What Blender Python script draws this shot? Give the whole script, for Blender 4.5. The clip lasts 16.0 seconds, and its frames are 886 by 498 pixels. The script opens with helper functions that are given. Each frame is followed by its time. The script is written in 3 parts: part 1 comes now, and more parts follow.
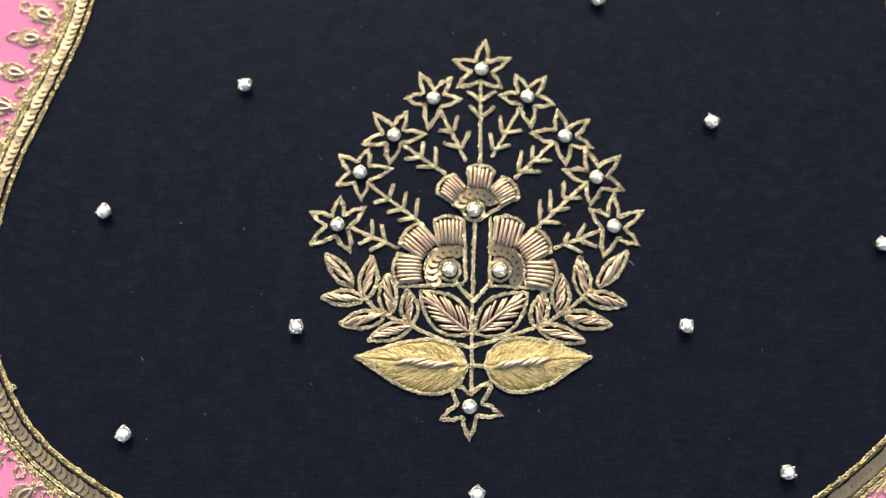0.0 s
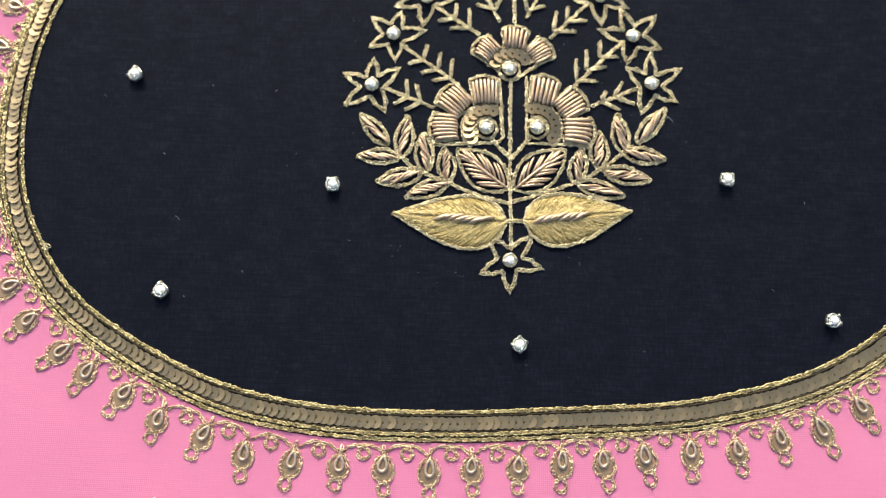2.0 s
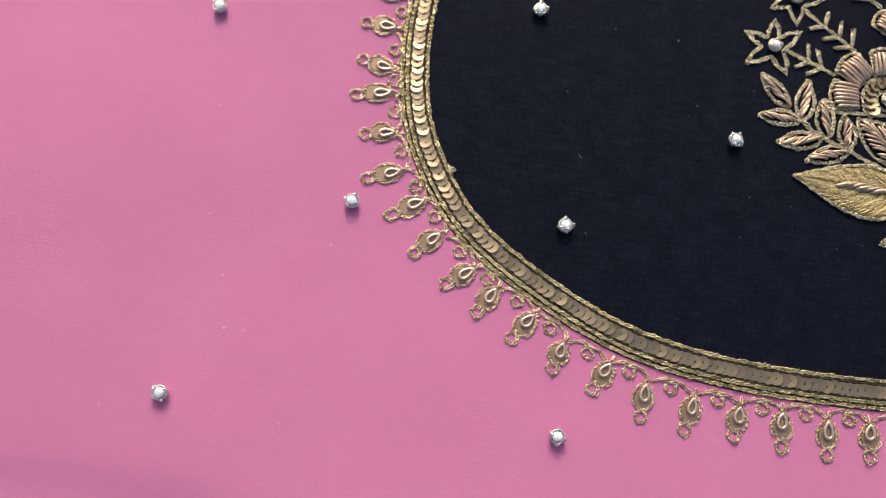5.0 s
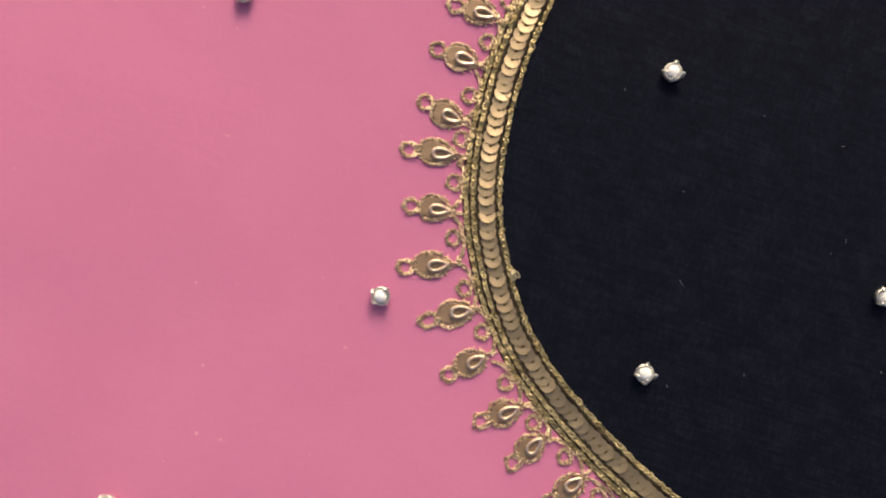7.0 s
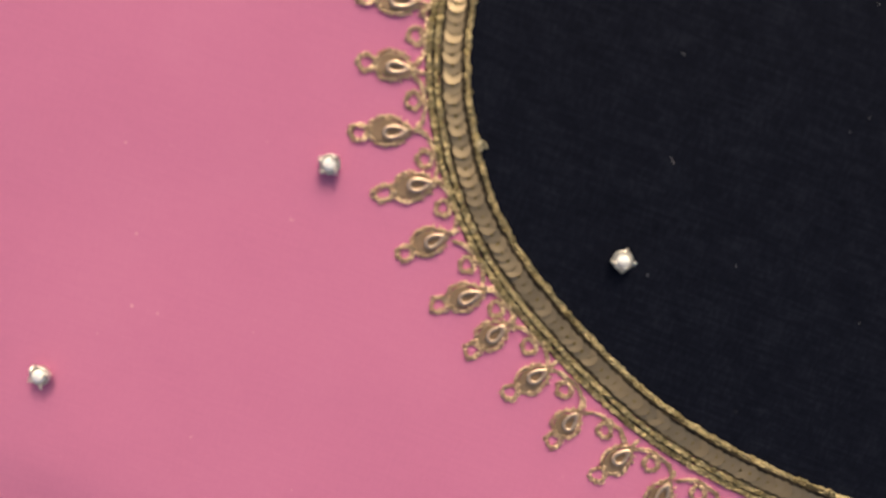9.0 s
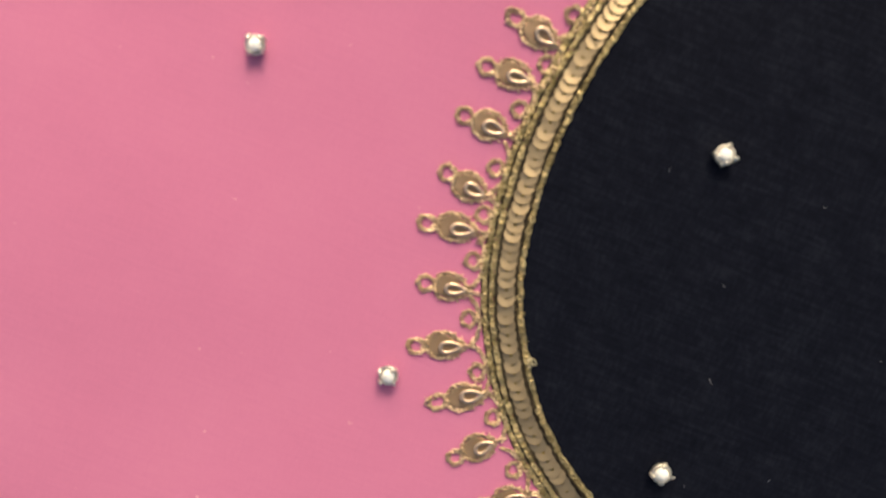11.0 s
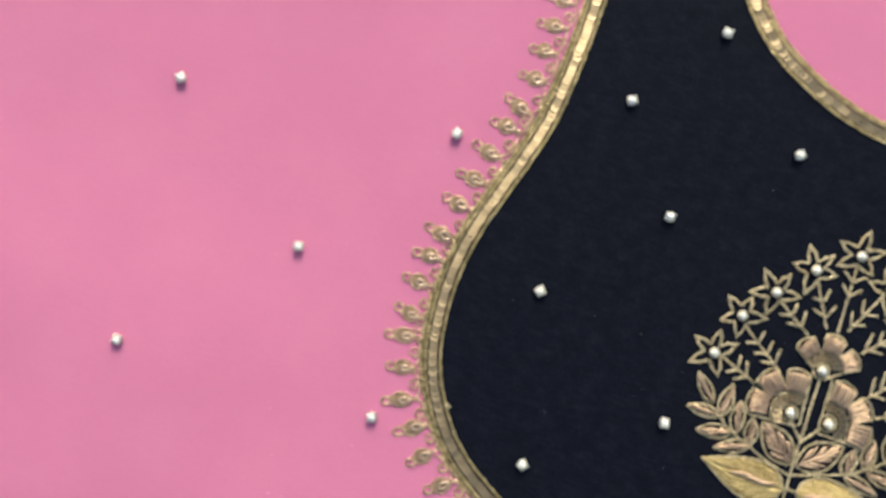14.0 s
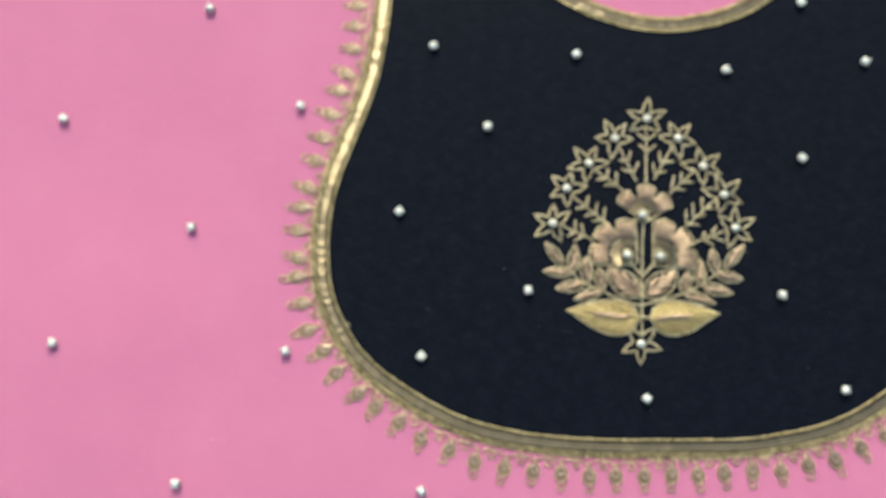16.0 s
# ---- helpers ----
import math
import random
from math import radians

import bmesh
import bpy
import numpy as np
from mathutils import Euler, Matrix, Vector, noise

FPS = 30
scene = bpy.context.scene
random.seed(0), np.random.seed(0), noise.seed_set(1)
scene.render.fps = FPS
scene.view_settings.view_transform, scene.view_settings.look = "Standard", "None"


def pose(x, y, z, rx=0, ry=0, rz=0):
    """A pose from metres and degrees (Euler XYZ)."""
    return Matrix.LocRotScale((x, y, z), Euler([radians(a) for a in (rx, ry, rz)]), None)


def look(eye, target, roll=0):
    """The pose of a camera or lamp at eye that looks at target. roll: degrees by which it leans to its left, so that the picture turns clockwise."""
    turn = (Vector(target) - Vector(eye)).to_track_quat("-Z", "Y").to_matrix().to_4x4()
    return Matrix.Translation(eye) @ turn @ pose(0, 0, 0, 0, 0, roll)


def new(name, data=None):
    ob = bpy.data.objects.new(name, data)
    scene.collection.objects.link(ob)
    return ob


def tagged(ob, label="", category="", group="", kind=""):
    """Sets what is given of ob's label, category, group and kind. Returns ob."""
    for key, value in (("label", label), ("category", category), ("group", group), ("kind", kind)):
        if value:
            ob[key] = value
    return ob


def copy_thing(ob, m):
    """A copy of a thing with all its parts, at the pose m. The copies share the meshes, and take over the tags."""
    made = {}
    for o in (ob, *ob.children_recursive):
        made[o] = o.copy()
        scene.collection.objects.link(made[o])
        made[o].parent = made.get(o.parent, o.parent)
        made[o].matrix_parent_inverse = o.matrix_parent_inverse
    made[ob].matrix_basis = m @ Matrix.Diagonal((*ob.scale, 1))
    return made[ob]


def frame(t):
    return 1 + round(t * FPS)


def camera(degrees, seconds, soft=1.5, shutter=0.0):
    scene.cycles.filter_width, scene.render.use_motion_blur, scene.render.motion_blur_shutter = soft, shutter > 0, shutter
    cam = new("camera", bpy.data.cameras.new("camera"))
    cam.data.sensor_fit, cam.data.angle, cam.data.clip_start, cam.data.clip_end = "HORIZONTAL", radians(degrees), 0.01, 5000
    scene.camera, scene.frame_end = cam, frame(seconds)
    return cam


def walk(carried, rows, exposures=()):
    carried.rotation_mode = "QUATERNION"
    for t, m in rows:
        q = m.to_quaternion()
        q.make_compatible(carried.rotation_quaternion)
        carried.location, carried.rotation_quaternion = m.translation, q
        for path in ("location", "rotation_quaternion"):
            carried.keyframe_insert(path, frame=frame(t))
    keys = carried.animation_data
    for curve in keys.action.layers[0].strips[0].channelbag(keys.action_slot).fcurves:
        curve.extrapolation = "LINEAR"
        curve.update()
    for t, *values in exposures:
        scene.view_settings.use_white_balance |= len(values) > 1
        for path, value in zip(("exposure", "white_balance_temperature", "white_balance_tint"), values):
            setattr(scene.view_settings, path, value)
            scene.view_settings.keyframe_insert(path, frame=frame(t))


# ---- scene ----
MM = 0.001

# ---------------------------------------------------------------- camera
cam = camera(57.39, 16.0, soft=1.1)
cam.data.dof.use_dof, cam.data.dof.focus_distance, cam.data.dof.aperture_fstop = True, 0.2, 11.5
walk(cam, [
    (0, pose(-0.01064, -0.01004, 0.22596, 13.471, -0.917, 2.424)),
    (0.5, pose(-0.01158, -0.02297, 0.22275, 13.599, -0.819, 2.456)),
    (1, pose(-0.01122, -0.03514, 0.22068, 13.353, -0.894, 2.339)),
    (1.5, pose(-0.01382, -0.04461, 0.21759, 13.307, -0.984, 1.955)),
    (2, pose(-0.01958, -0.04707, 0.21436, 13.110, -0.754, 1.727)),
    (2.5, pose(-0.02563, -0.05156, 0.20982, 12.630, -0.704, 1.793)),
    (3, pose(-0.03778, -0.05917, 0.20836, 12.493, -0.971, 1.724)),
    (3.5, pose(-0.05458, -0.06424, 0.20855, 12.303, -0.898, 1.825)),
    (4, pose(-0.07296, -0.06607, 0.20873, 11.970, -1.129, 2.508)),
    (4.5, pose(-0.08824, -0.06458, 0.21005, 12.050, -1.359, 3.895)),
    (5, pose(-0.12287, -0.06848, 0.20991, 12.395, -1.461, 8.141)),
    (5.2, pose(-0.13274, -0.06246, 0.21078, 11.849, -1.923, 10.935)),
    (7.3, pose(-0.14748, -0.00076, 0.15901, -3.876, -1.849, 18.900)),
    (7.5, pose(-0.14103, -0.00106, 0.15379, -6.753, -1.300, 19.414)),
    (8, pose(-0.12933, 0.00421, 0.15017, -9.148, -0.701, 19.494)),
    (8.2, pose(-0.13019, 0.00220, 0.15100, -9.506, -0.475, 19.443)),
    (10.3, pose(-0.13941, 0.00810, 0.15027, -7.288, 1.772, 20.767)),
    (10.5, pose(-0.14417, 0.01463, 0.15245, -6.377, 1.830, 20.814)),
    (11, pose(-0.15245, 0.03468, 0.15549, -7.459, 1.602, 21.425)),
    (11.5, pose(-0.15189, 0.05185, 0.16058, -7.152, 1.765, 21.544)),
    (12, pose(-0.14724, 0.06277, 0.16085, -5.640, 2.341, 21.487)),
    (12.5, pose(-0.15057, 0.07229, 0.16807, -4.355, 1.606, 21.441)),
    (13, pose(-0.15081, 0.07950, 0.19690, -2.463, 1.342, 21.542)),
    (13.5, pose(-0.14655, 0.07072, 0.23786, -0.734, 1.535, 21.600)),
    (14, pose(-0.13738, 0.04356, 0.29799, 2.292, 0.808, 18.820)),
    (14.5, pose(-0.12381, -0.00245, 0.32812, 6.157, 0.747, 10.967)),
    (15, pose(-0.10483, -0.02246, 0.33981, 8.844, 0.223, 5.332)),
    (15.5, pose(-0.09265, -0.02531, 0.34392, 10.007, -0.143, 2.451)),
    (16, pose(-0.08526, -0.02596, 0.34512, 10.059, -0.447, 3.767)),
], exposures=[
    (0.0, 0.95, 6950, 0),
    (2.5, 0.73, 6850, -4),
    (3.5, 0.47, 6700, 4),
    (5.2, 0.29, 6500, 6),
    (7.3, 0.19, 7900, 9),
    (8.2, 0.14, 7900, 9),
    (11.0, 0.35, 8350, 5),
    (12.5, 0.36, 8750, 2),
    (14.0, 0.49, 6850, -3),
    (16.0, 0.57, 6450, -10),
])

# ---------------------------------------------------------------- daylight
SUN_EL, SUN_AZ = radians(32), radians(-9)
world = bpy.data.worlds.new("sky")
scene.world = world
world.use_nodes = True
wn = world.node_tree
sky = wn.nodes.new("ShaderNodeTexSky")
sky.sky_type = "NISHITA"
sky.sun_disc = False
sky.sun_elevation, sky.sun_rotation = SUN_EL, SUN_AZ
sky.dust_density, sky.air_density = 6.0, 0.8
wn.links.new(sky.outputs[0], wn.nodes["Background"].inputs[0])
wn.nodes["Background"].inputs[1].default_value = 0.15

sun_data = bpy.data.lights.new("sun", "SUN")
sun_data.energy, sun_data.angle, sun_data.color = 1.0, radians(11), (1.0, 0.96, 0.9)
sun = new("sun", sun_data)
to_sun = Vector((math.sin(SUN_AZ) * math.cos(SUN_EL), math.cos(SUN_AZ) * math.cos(SUN_EL), math.sin(SUN_EL)))
sun.matrix_world = look(to_sun, (0, 0, 0))


# ---------------------------------------------------------------- materials
def material(name):
    m = bpy.data.materials.new(name)
    m.use_nodes = True
    nt = m.node_tree
    return m, nt, nt.nodes["Principled BSDF"]


def node(nt, kind, **inputs):
    n = nt.nodes.new(kind)
    for key, value in inputs.items():
        n.inputs[key.replace("_", " ")].default_value = value
    return n


def ramp(nt, source, stops):
    r = nt.nodes.new("ShaderNodeValToRGB")
    el = r.color_ramp.elements
    el[0].position, el[0].color = stops[0][0], (*stops[0][1], 1)
    el[1].position, el[1].color = stops[-1][0], (*stops[-1][1], 1)
    for p, c in stops[1:-1]:
        el.new(p).color = (*c, 1)
    nt.links.new(source, r.inputs[0])
    return r.outputs[0]


def cloth(name, low, mid, high, yarn, sheen, fleck=None, slub=0.5, spec=0.2, gloss=0.85, relief=0.14, span=(0.3, 0.5, 0.72), patch=26.0, tint=(1, 1, 1), crease=0.0):
    """Woven cloth: two crossing sets of yarns, slubs along both, and faint blotches."""
    m, nt, b = material(name)
    L = nt.links.new
    at = nt.nodes.new("ShaderNodeTexCoord").outputs["Object"]
    blotch = node(nt, "ShaderNodeTexNoise", Scale=patch, Detail=5.0, Roughness=0.6)
    L(at, blotch.inputs["Vector"])
    streaks = []
    for stretch in ((130, 1400, 60), (1400, 420, 60)):
        mp = nt.nodes.new("ShaderNodeMapping")
        mp.inputs["Scale"].default_value = stretch
        L(at, mp.inputs["Vector"])
        n = node(nt, "ShaderNodeTexNoise", Scale=1.0, Detail=4.0, Roughness=0.65)
        L(mp.outputs[0], n.inputs["Vector"])
        streaks.append(n.outputs["Fac"])
    add = node(nt, "ShaderNodeMath")
    L(streaks[0], add.inputs[0]), L(streaks[1], add.inputs[1])
    half = node(nt, "ShaderNodeMath")
    half.operation = "MULTIPLY"
    half.inputs[1].default_value = slub * 0.5
    L(add.outputs[0], half.inputs[0])
    mix = node(nt, "ShaderNodeMath")
    mix.operation = "MULTIPLY_ADD"
    mix.inputs[1].default_value = 1.0 - slub
    L(blotch.outputs["Fac"], mix.inputs[0]), L(half.outputs[0], mix.inputs[2])
    colour = ramp(nt, mix.outputs[0], ((span[0], low), (span[1], mid), (span[2], high)))
    if fleck:
        spots = node(nt, "ShaderNodeTexNoise", Scale=420.0, Detail=2.0)
        L(at, spots.inputs["Vector"])
        where = ramp(nt, spots.outputs["Fac"], ((0.76, (0, 0, 0)), (0.82, (1, 1, 1))))
        over = nt.nodes.new("ShaderNodeMix")
        over.data_type = "RGBA"
        L(where, over.inputs[0]), L(colour, over.inputs[6])
        over.inputs[7].default_value = (*fleck, 1)
        colour = over.outputs[2]
    L(colour, b.inputs["Base Color"])
    b.inputs["Roughness"].default_value = gloss
    b.inputs["Specular IOR Level"].default_value = spec
    b.inputs["Specular Tint"].default_value = (*tint, 1)
    b.inputs["Sheen Weight"].default_value = sheen
    b.inputs["Sheen Roughness"].default_value = 0.5
    # relief: warp and weft ridges plus slubs
    waves = []
    for axis in ("X", "Y"):
        w = node(nt, "ShaderNodeTexWave", Scale=yarn, Distortion=2.2, Detail=3.0)
        w.bands_direction = axis
        L(at, w.inputs["Vector"])
        waves.append(w.outputs["Fac"])
    ridge = node(nt, "ShaderNodeMath")
    ridge.operation = "MAXIMUM"
    L(waves[0], ridge.inputs[0]), L(waves[1], ridge.inputs[1])
    high_ = node(nt, "ShaderNodeMath")
    L(ridge.outputs[0], high_.inputs[0]), L(add.outputs[0], high_.inputs[1])
    bump = node(nt, "ShaderNodeBump", Strength=relief, Distance=0.00012)
    L(high_.outputs[0], bump.inputs["Height"])
    if crease:
        # short crushed creases, only here and there
        mp = nt.nodes.new("ShaderNodeMapping")
        mp.inputs["Scale"].default_value = (110, 260, 60)
        mp.inputs["Rotation"].default_value = (0, 0, 0.15)
        L(at, mp.inputs["Vector"])
        n = node(nt, "ShaderNodeTexNoise", Scale=1.0, Detail=4.0, Roughness=0.6, Distortion=1.2)
        L(mp.outputs[0], n.inputs["Vector"])
        here = node(nt, "ShaderNodeTexNoise", Scale=38.0, Detail=3.0)
        L(at, here.inputs["Vector"])
        where = ramp(nt, here.outputs["Fac"], ((0.46, (0.06, 0.06, 0.06)), (0.68, (1, 1, 1))))
        both = node(nt, "ShaderNodeMath")
        both.operation = "MULTIPLY"
        L(n.outputs["Fac"], both.inputs[0]), L(where, both.inputs[1])
        slack = node(nt, "ShaderNodeBump", Strength=crease, Distance=0.0006)
        L(both.outputs[0], slack.inputs["Height"])
        L(slack.outputs[0], bump.inputs["Normal"])
    L(bump.outputs[0], b.inputs["Normal"])
    return m


def metal(name, dark, light, rough, metallic=0.9, grain=900.0, relief=0.3, per_piece=False):
    """Gold thread, coil or foil: tone varies along it and from piece to piece."""
    m, nt, b = material(name)
    L = nt.links.new
    at = nt.nodes.new("ShaderNodeTexCoord").outputs["Object"]
    n = node(nt, "ShaderNodeTexNoise", Scale=grain, Detail=3.0)
    L(at, n.inputs["Vector"])
    source = n.outputs["Fac"]
    g = nt.nodes.new("ShaderNodeNewGeometry")
    o = nt.nodes.new("ShaderNodeObjectInfo")
    mix = node(nt, "ShaderNodeMath")
    mix.operation = "MULTIPLY_ADD"
    L(o.outputs["Random"] if per_piece else g.outputs["Random Per Island"], mix.inputs[0])
    mix.inputs[1].default_value = 0.45
    L(source, mix.inputs[2])
    colour = ramp(nt, mix.outputs[0], ((0.35, dark), (1.0, light)))
    L(colour, b.inputs["Base Color"])
    b.inputs["Metallic"].default_value = metallic
    r = node(nt, "ShaderNodeMapRange")
    r.inputs["To Min"].default_value, r.inputs["To Max"].default_value = rough - 0.08, rough + 0.1
    L(source, r.inputs["Value"])
    L(r.outputs[0], b.inputs["Roughness"])
    if relief:
        bump = node(nt, "ShaderNodeBump", Strength=relief, Distance=0.0001)
        L(source, bump.inputs["Height"])
        L(bump.outputs[0], b.inputs["Normal"])
    return m


M_PINK = cloth("pink_cotton", (0.535, 0.168, 0.315), (0.577, 0.184, 0.341), (0.61, 0.208, 0.365), 620.0, 0.12, fleck=(0.72, 0.36, 0.46), slub=0.5, relief=0.15, crease=0.16)
M_NAVY = cloth("navy_silk", (0.0022, 0.0031, 0.0065), (0.0054, 0.0066, 0.0126), (0.0122, 0.0148, 0.0238), 480.0, 0.0, fleck=(0.016, 0.018, 0.024), slub=0.75, spec=0.06, gloss=0.7, relief=0.13, tint=(0.75, 0.78, 1.0), span=(0.35, 0.5, 0.66), patch=160.0)
M_TABLE, _nt, _b = material("table_laminate")
_n = node(_nt, "ShaderNodeTexNoise", Scale=30.0, Detail=6.0)
_nt.links.new(ramp(_nt, _n.outputs["Fac"], ((0.3, (0.42, 0.38, 0.33)), (0.7, (0.5, 0.46, 0.4)))), _b.inputs["Base Color"])
_b.inputs["Roughness"].default_value = 0.5
M_CHAIN = metal("pale_gold_thread", (0.31, 0.243, 0.137), (0.85, 0.75, 0.535), 0.40, 0.75, 2400.0, 0.6)
M_BRAID = metal("yellow_gold_braid", (0.19, 0.142, 0.055), (0.80, 0.66, 0.39), 0.38, 0.8, 2400.0, 0.8)
# gold for drops and rings; its colour includes pink light bounced off the cloth
M_EDGE = metal("old_gold_thread", (0.35, 0.247, 0.152), (0.90, 0.695, 0.50), 0.38, 0.78, 2400.0, 0.8)
M_COIL = metal("rose_gold_coil", (0.33, 0.225, 0.155), (0.72, 0.535, 0.40), 0.42, 0.78, 2200.0, 0.5)
M_SATIN = metal("yellow_gold_thread", (0.34, 0.25, 0.09), (0.83, 0.68, 0.38), 0.42, 0.75, 2600.0, 0.6)
M_PAD = metal("dull_gold_padding", (0.20, 0.14, 0.045), (0.38, 0.28, 0.10), 0.55, 0.5)
M_SEQUIN = metal("matt_gold_foil", (0.295, 0.225, 0.142), (0.37, 0.287, 0.186), 0.40, 0.6, 300.0, 0.0, per_piece=True)
M_SEQUIN_J = metal("matt_gold_foil_joined", (0.295, 0.225, 0.142), (0.37, 0.287, 0.186), 0.40, 0.6, 300.0, 0.0)
M_DROP = metal("bronze_foil", (0.28, 0.185, 0.118), (0.39, 0.265, 0.175), 0.45, 0.5, 300.0, 0.0)
# M_COIL made paler: the loops' highlight is put into the colour
M_LOOP = metal("bright_rose_coil", (0.47, 0.34, 0.25), (0.85, 0.68, 0.55), 0.3, 0.8, 2200.0, 0.5)
M_SILVER = metal("silver_claw", (0.50, 0.475, 0.42), (0.86, 0.84, 0.79), 0.3, 0.85, 700.0, 0.2)
M_PEARL, _nt, _b = material("white_pearl")
_n = node(_nt, "ShaderNodeTexNoise", Scale=500.0, Detail=2.0)
_nt.links.new(ramp(_nt, _n.outputs["Fac"], ((0.35, (0.945, 0.965, 0.93)), (0.7, (0.985, 0.99, 0.965)))), _b.inputs["Base Color"])
_b.inputs["Roughness"].default_value = 0.5
_b.inputs["Specular IOR Level"].default_value = 0.3
_b.inputs["Subsurface Weight"].default_value = 1.0
_b.inputs["Subsurface Radius"].default_value = (1.0, 0.95, 0.9)
_b.inputs["Subsurface Scale"].default_value = 0.0016


# ---------------------------------------------------------------- mesh tools (millimetres)
rnd = random.Random(7)


class Geo:
    """Vertices and faces gathered in millimetres."""

    def __init__(self):
        self.v, self.f, self.n = [], [], 0

    def add(self, verts, faces):
        self.v.append(np.asarray(verts, float))
        self.f.extend([tuple(i + self.n for i in f) for f in faces])
        self.n += len(verts)

    def mesh(self, name, mat, smooth=True):
        me = bpy.data.meshes.new(name)
        me.from_pydata((np.concatenate(self.v) * MM).tolist(), [], self.f)
        me.materials.append(mat)
        if smooth:
            me.polygons.foreach_set("use_smooth", [True] * len(me.polygons))
        me.update()
        return me


def part(name, geo, mat, parent, label="", kind="", smooth=True):
    """One mesh object under a thing or a part."""
    data = geo.mesh(name, mat, smooth) if isinstance(geo, Geo) else geo
    ob = new(name, data)
    ob.parent = parent
    return tagged(ob, label, kind=kind)


def thing(name, x, y, z, label, category, group="", turn=0.0):
    ob = new(name)
    ob.empty_display_size = 0.002
    ob.matrix_world = pose(x * MM, y * MM, z * MM, 0, 0, turn)
    return tagged(ob, label, category, group)


def tube(geo, pts, r, sides=5, taper=True, flat=1.0):
    """A thread along pts with rounded ends."""
    p = np.asarray(pts, float)
    tan = np.gradient(p, axis=0)
    tan /= np.linalg.norm(tan, axis=1)[:, None] + 1e-9
    side = np.cross(tan, (0, 0, 1.0))
    bad = np.linalg.norm(side, axis=1) < 0.05
    side[bad] = (1, 0, 0)
    side /= np.linalg.norm(side, axis=1)[:, None]
    up = np.cross(side, tan)
    n = len(p)
    rad = np.full(n, r)
    if taper:
        rad[0] = rad[-1] = r * 0.55
    a = np.arange(sides) / sides * 2 * np.pi
    ring = side[:, None] * np.cos(a)[None, :, None] + up[:, None] * (np.sin(a) * flat)[None, :, None]
    verts = (p[:, None] + ring * rad[:, None, None]).reshape(-1, 3)
    faces = [(i * sides + j, i * sides + (j + 1) % sides, (i + 1) * sides + (j + 1) % sides, (i + 1) * sides + j) for i in range(n - 1) for j in range(sides)]
    faces += [tuple(range(sides))[::-1], tuple((n - 1) * sides + j for j in range(sides))]
    geo.add(verts, faces)


def link(geo, x, y, z, ang, length, width, r, tilt=0.0, roll=0.0):
    """One chain-stitch link: a closed loop of thread."""
    seg, sides = 9, 4
    a = np.arange(seg) / seg * 2 * np.pi
    cx, cy = np.cos(a) * length / 2, np.sin(a) * (width / 2 - r) * (1 + 0.25 * np.cos(a))
    cz = np.cos(a) * tilt + np.sin(a) * roll
    nx, ny = np.cos(a), np.sin(a) * 1.0
    b = np.arange(sides) / sides * 2 * np.pi + 0.4
    px = cx[:, None] + nx[:, None] * np.cos(b)[None] * r
    py = cy[:, None] + ny[:, None] * np.cos(b)[None] * r
    pz = cz[:, None] + np.sin(b)[None] * r + 0 * px
    c, s = math.cos(ang), math.sin(ang)
    verts = np.stack([x + px * c - py * s, y + px * s + py * c, z + pz], -1).reshape(-1, 3)
    faces = [(i * sides + j, ((i + 1) % seg) * sides + j, ((i + 1) % seg) * sides + (j + 1) % sides, i * sides + (j + 1) % sides) for i in range(seg) for j in range(sides)]
    geo.add(verts, faces)


def resample(pts, step, closed=False):
    p = np.asarray(pts, float)
    if closed:
        p = np.vstack([p, p[:1]])
    s = np.r_[0, np.cumsum(np.hypot(*np.diff(p, axis=0).T))]
    n = max(1, round(s[-1] / step))
    t = (np.arange(n) + 0.5) / n * s[-1]
    q = np.stack([np.interp(t, s, p[:, k]) for k in (0, 1)], -1)
    e = 0.02 * s[-1] / n + 0.05
    d = np.stack([np.interp(t + e, s, p[:, k]) - np.interp(t - e, s, p[:, k]) for k in (0, 1)], -1)
    return q, np.arctan2(d[:, 1], d[:, 0]), s[-1] / n


def chain(geo, pts, z, pitch=1.5, width=1.12, r=0.17, closed=False, wild=0.1):
    """A row of chain stitches along a line, with stray loops that stand off it."""
    q, ang, step = resample(pts, pitch * 0.88, closed)
    core = np.vstack([q, q[:1]]) if closed else q
    if len(core) > 2:
        tube(geo, np.c_[core, np.full(len(core), z + 0.5 * r)], width * 0.24, 4, True, 0.4)
    for (x, y), a in zip(q, ang):
        link(geo, x + rnd.gauss(0, wild * 0.5), y + rnd.gauss(0, wild * 0.5), z + r + rnd.uniform(0, 0.2), a + rnd.gauss(0, 0.26),
             step * rnd.uniform(1.0, 1.5), width * rnd.uniform(0.75, 1.16), r * rnd.uniform(0.85, 1.15), rnd.uniform(-0.05, 0.3), rnd.gauss(0, 0.1))
        if rnd.random() < 0.3:
            b = a + rnd.choice((-1, 1)) * rnd.uniform(0.7, 1.5)
            e = width * rnd.uniform(0.55, 0.85)
            tube(geo, [(x, y, z + r), (x + math.cos(b) * e, y + math.sin(b) * e, z + r + rnd.uniform(0, 0.25))], rnd.uniform(0.35, 0.6) * r, 4)


def smooth_line(ctrl, n=16):
    """A smooth line through control points."""
    c = np.asarray(ctrl, float)
    p = np.vstack([2 * c[0] - c[1], c, 2 * c[-1] - c[-2]])
    out = []
    for i in range(1, len(p) - 2):
        a, b, d, e = p[i - 1:i + 3]
        for t in np.arange(n) / n:
            out.append(0.5 * (2 * b + (d - a) * t + (2 * a - 5 * b + 4 * d - e) * t * t + (3 * b - a - 3 * d + e) * t ** 3))
    return np.array(out + [c[-1]])


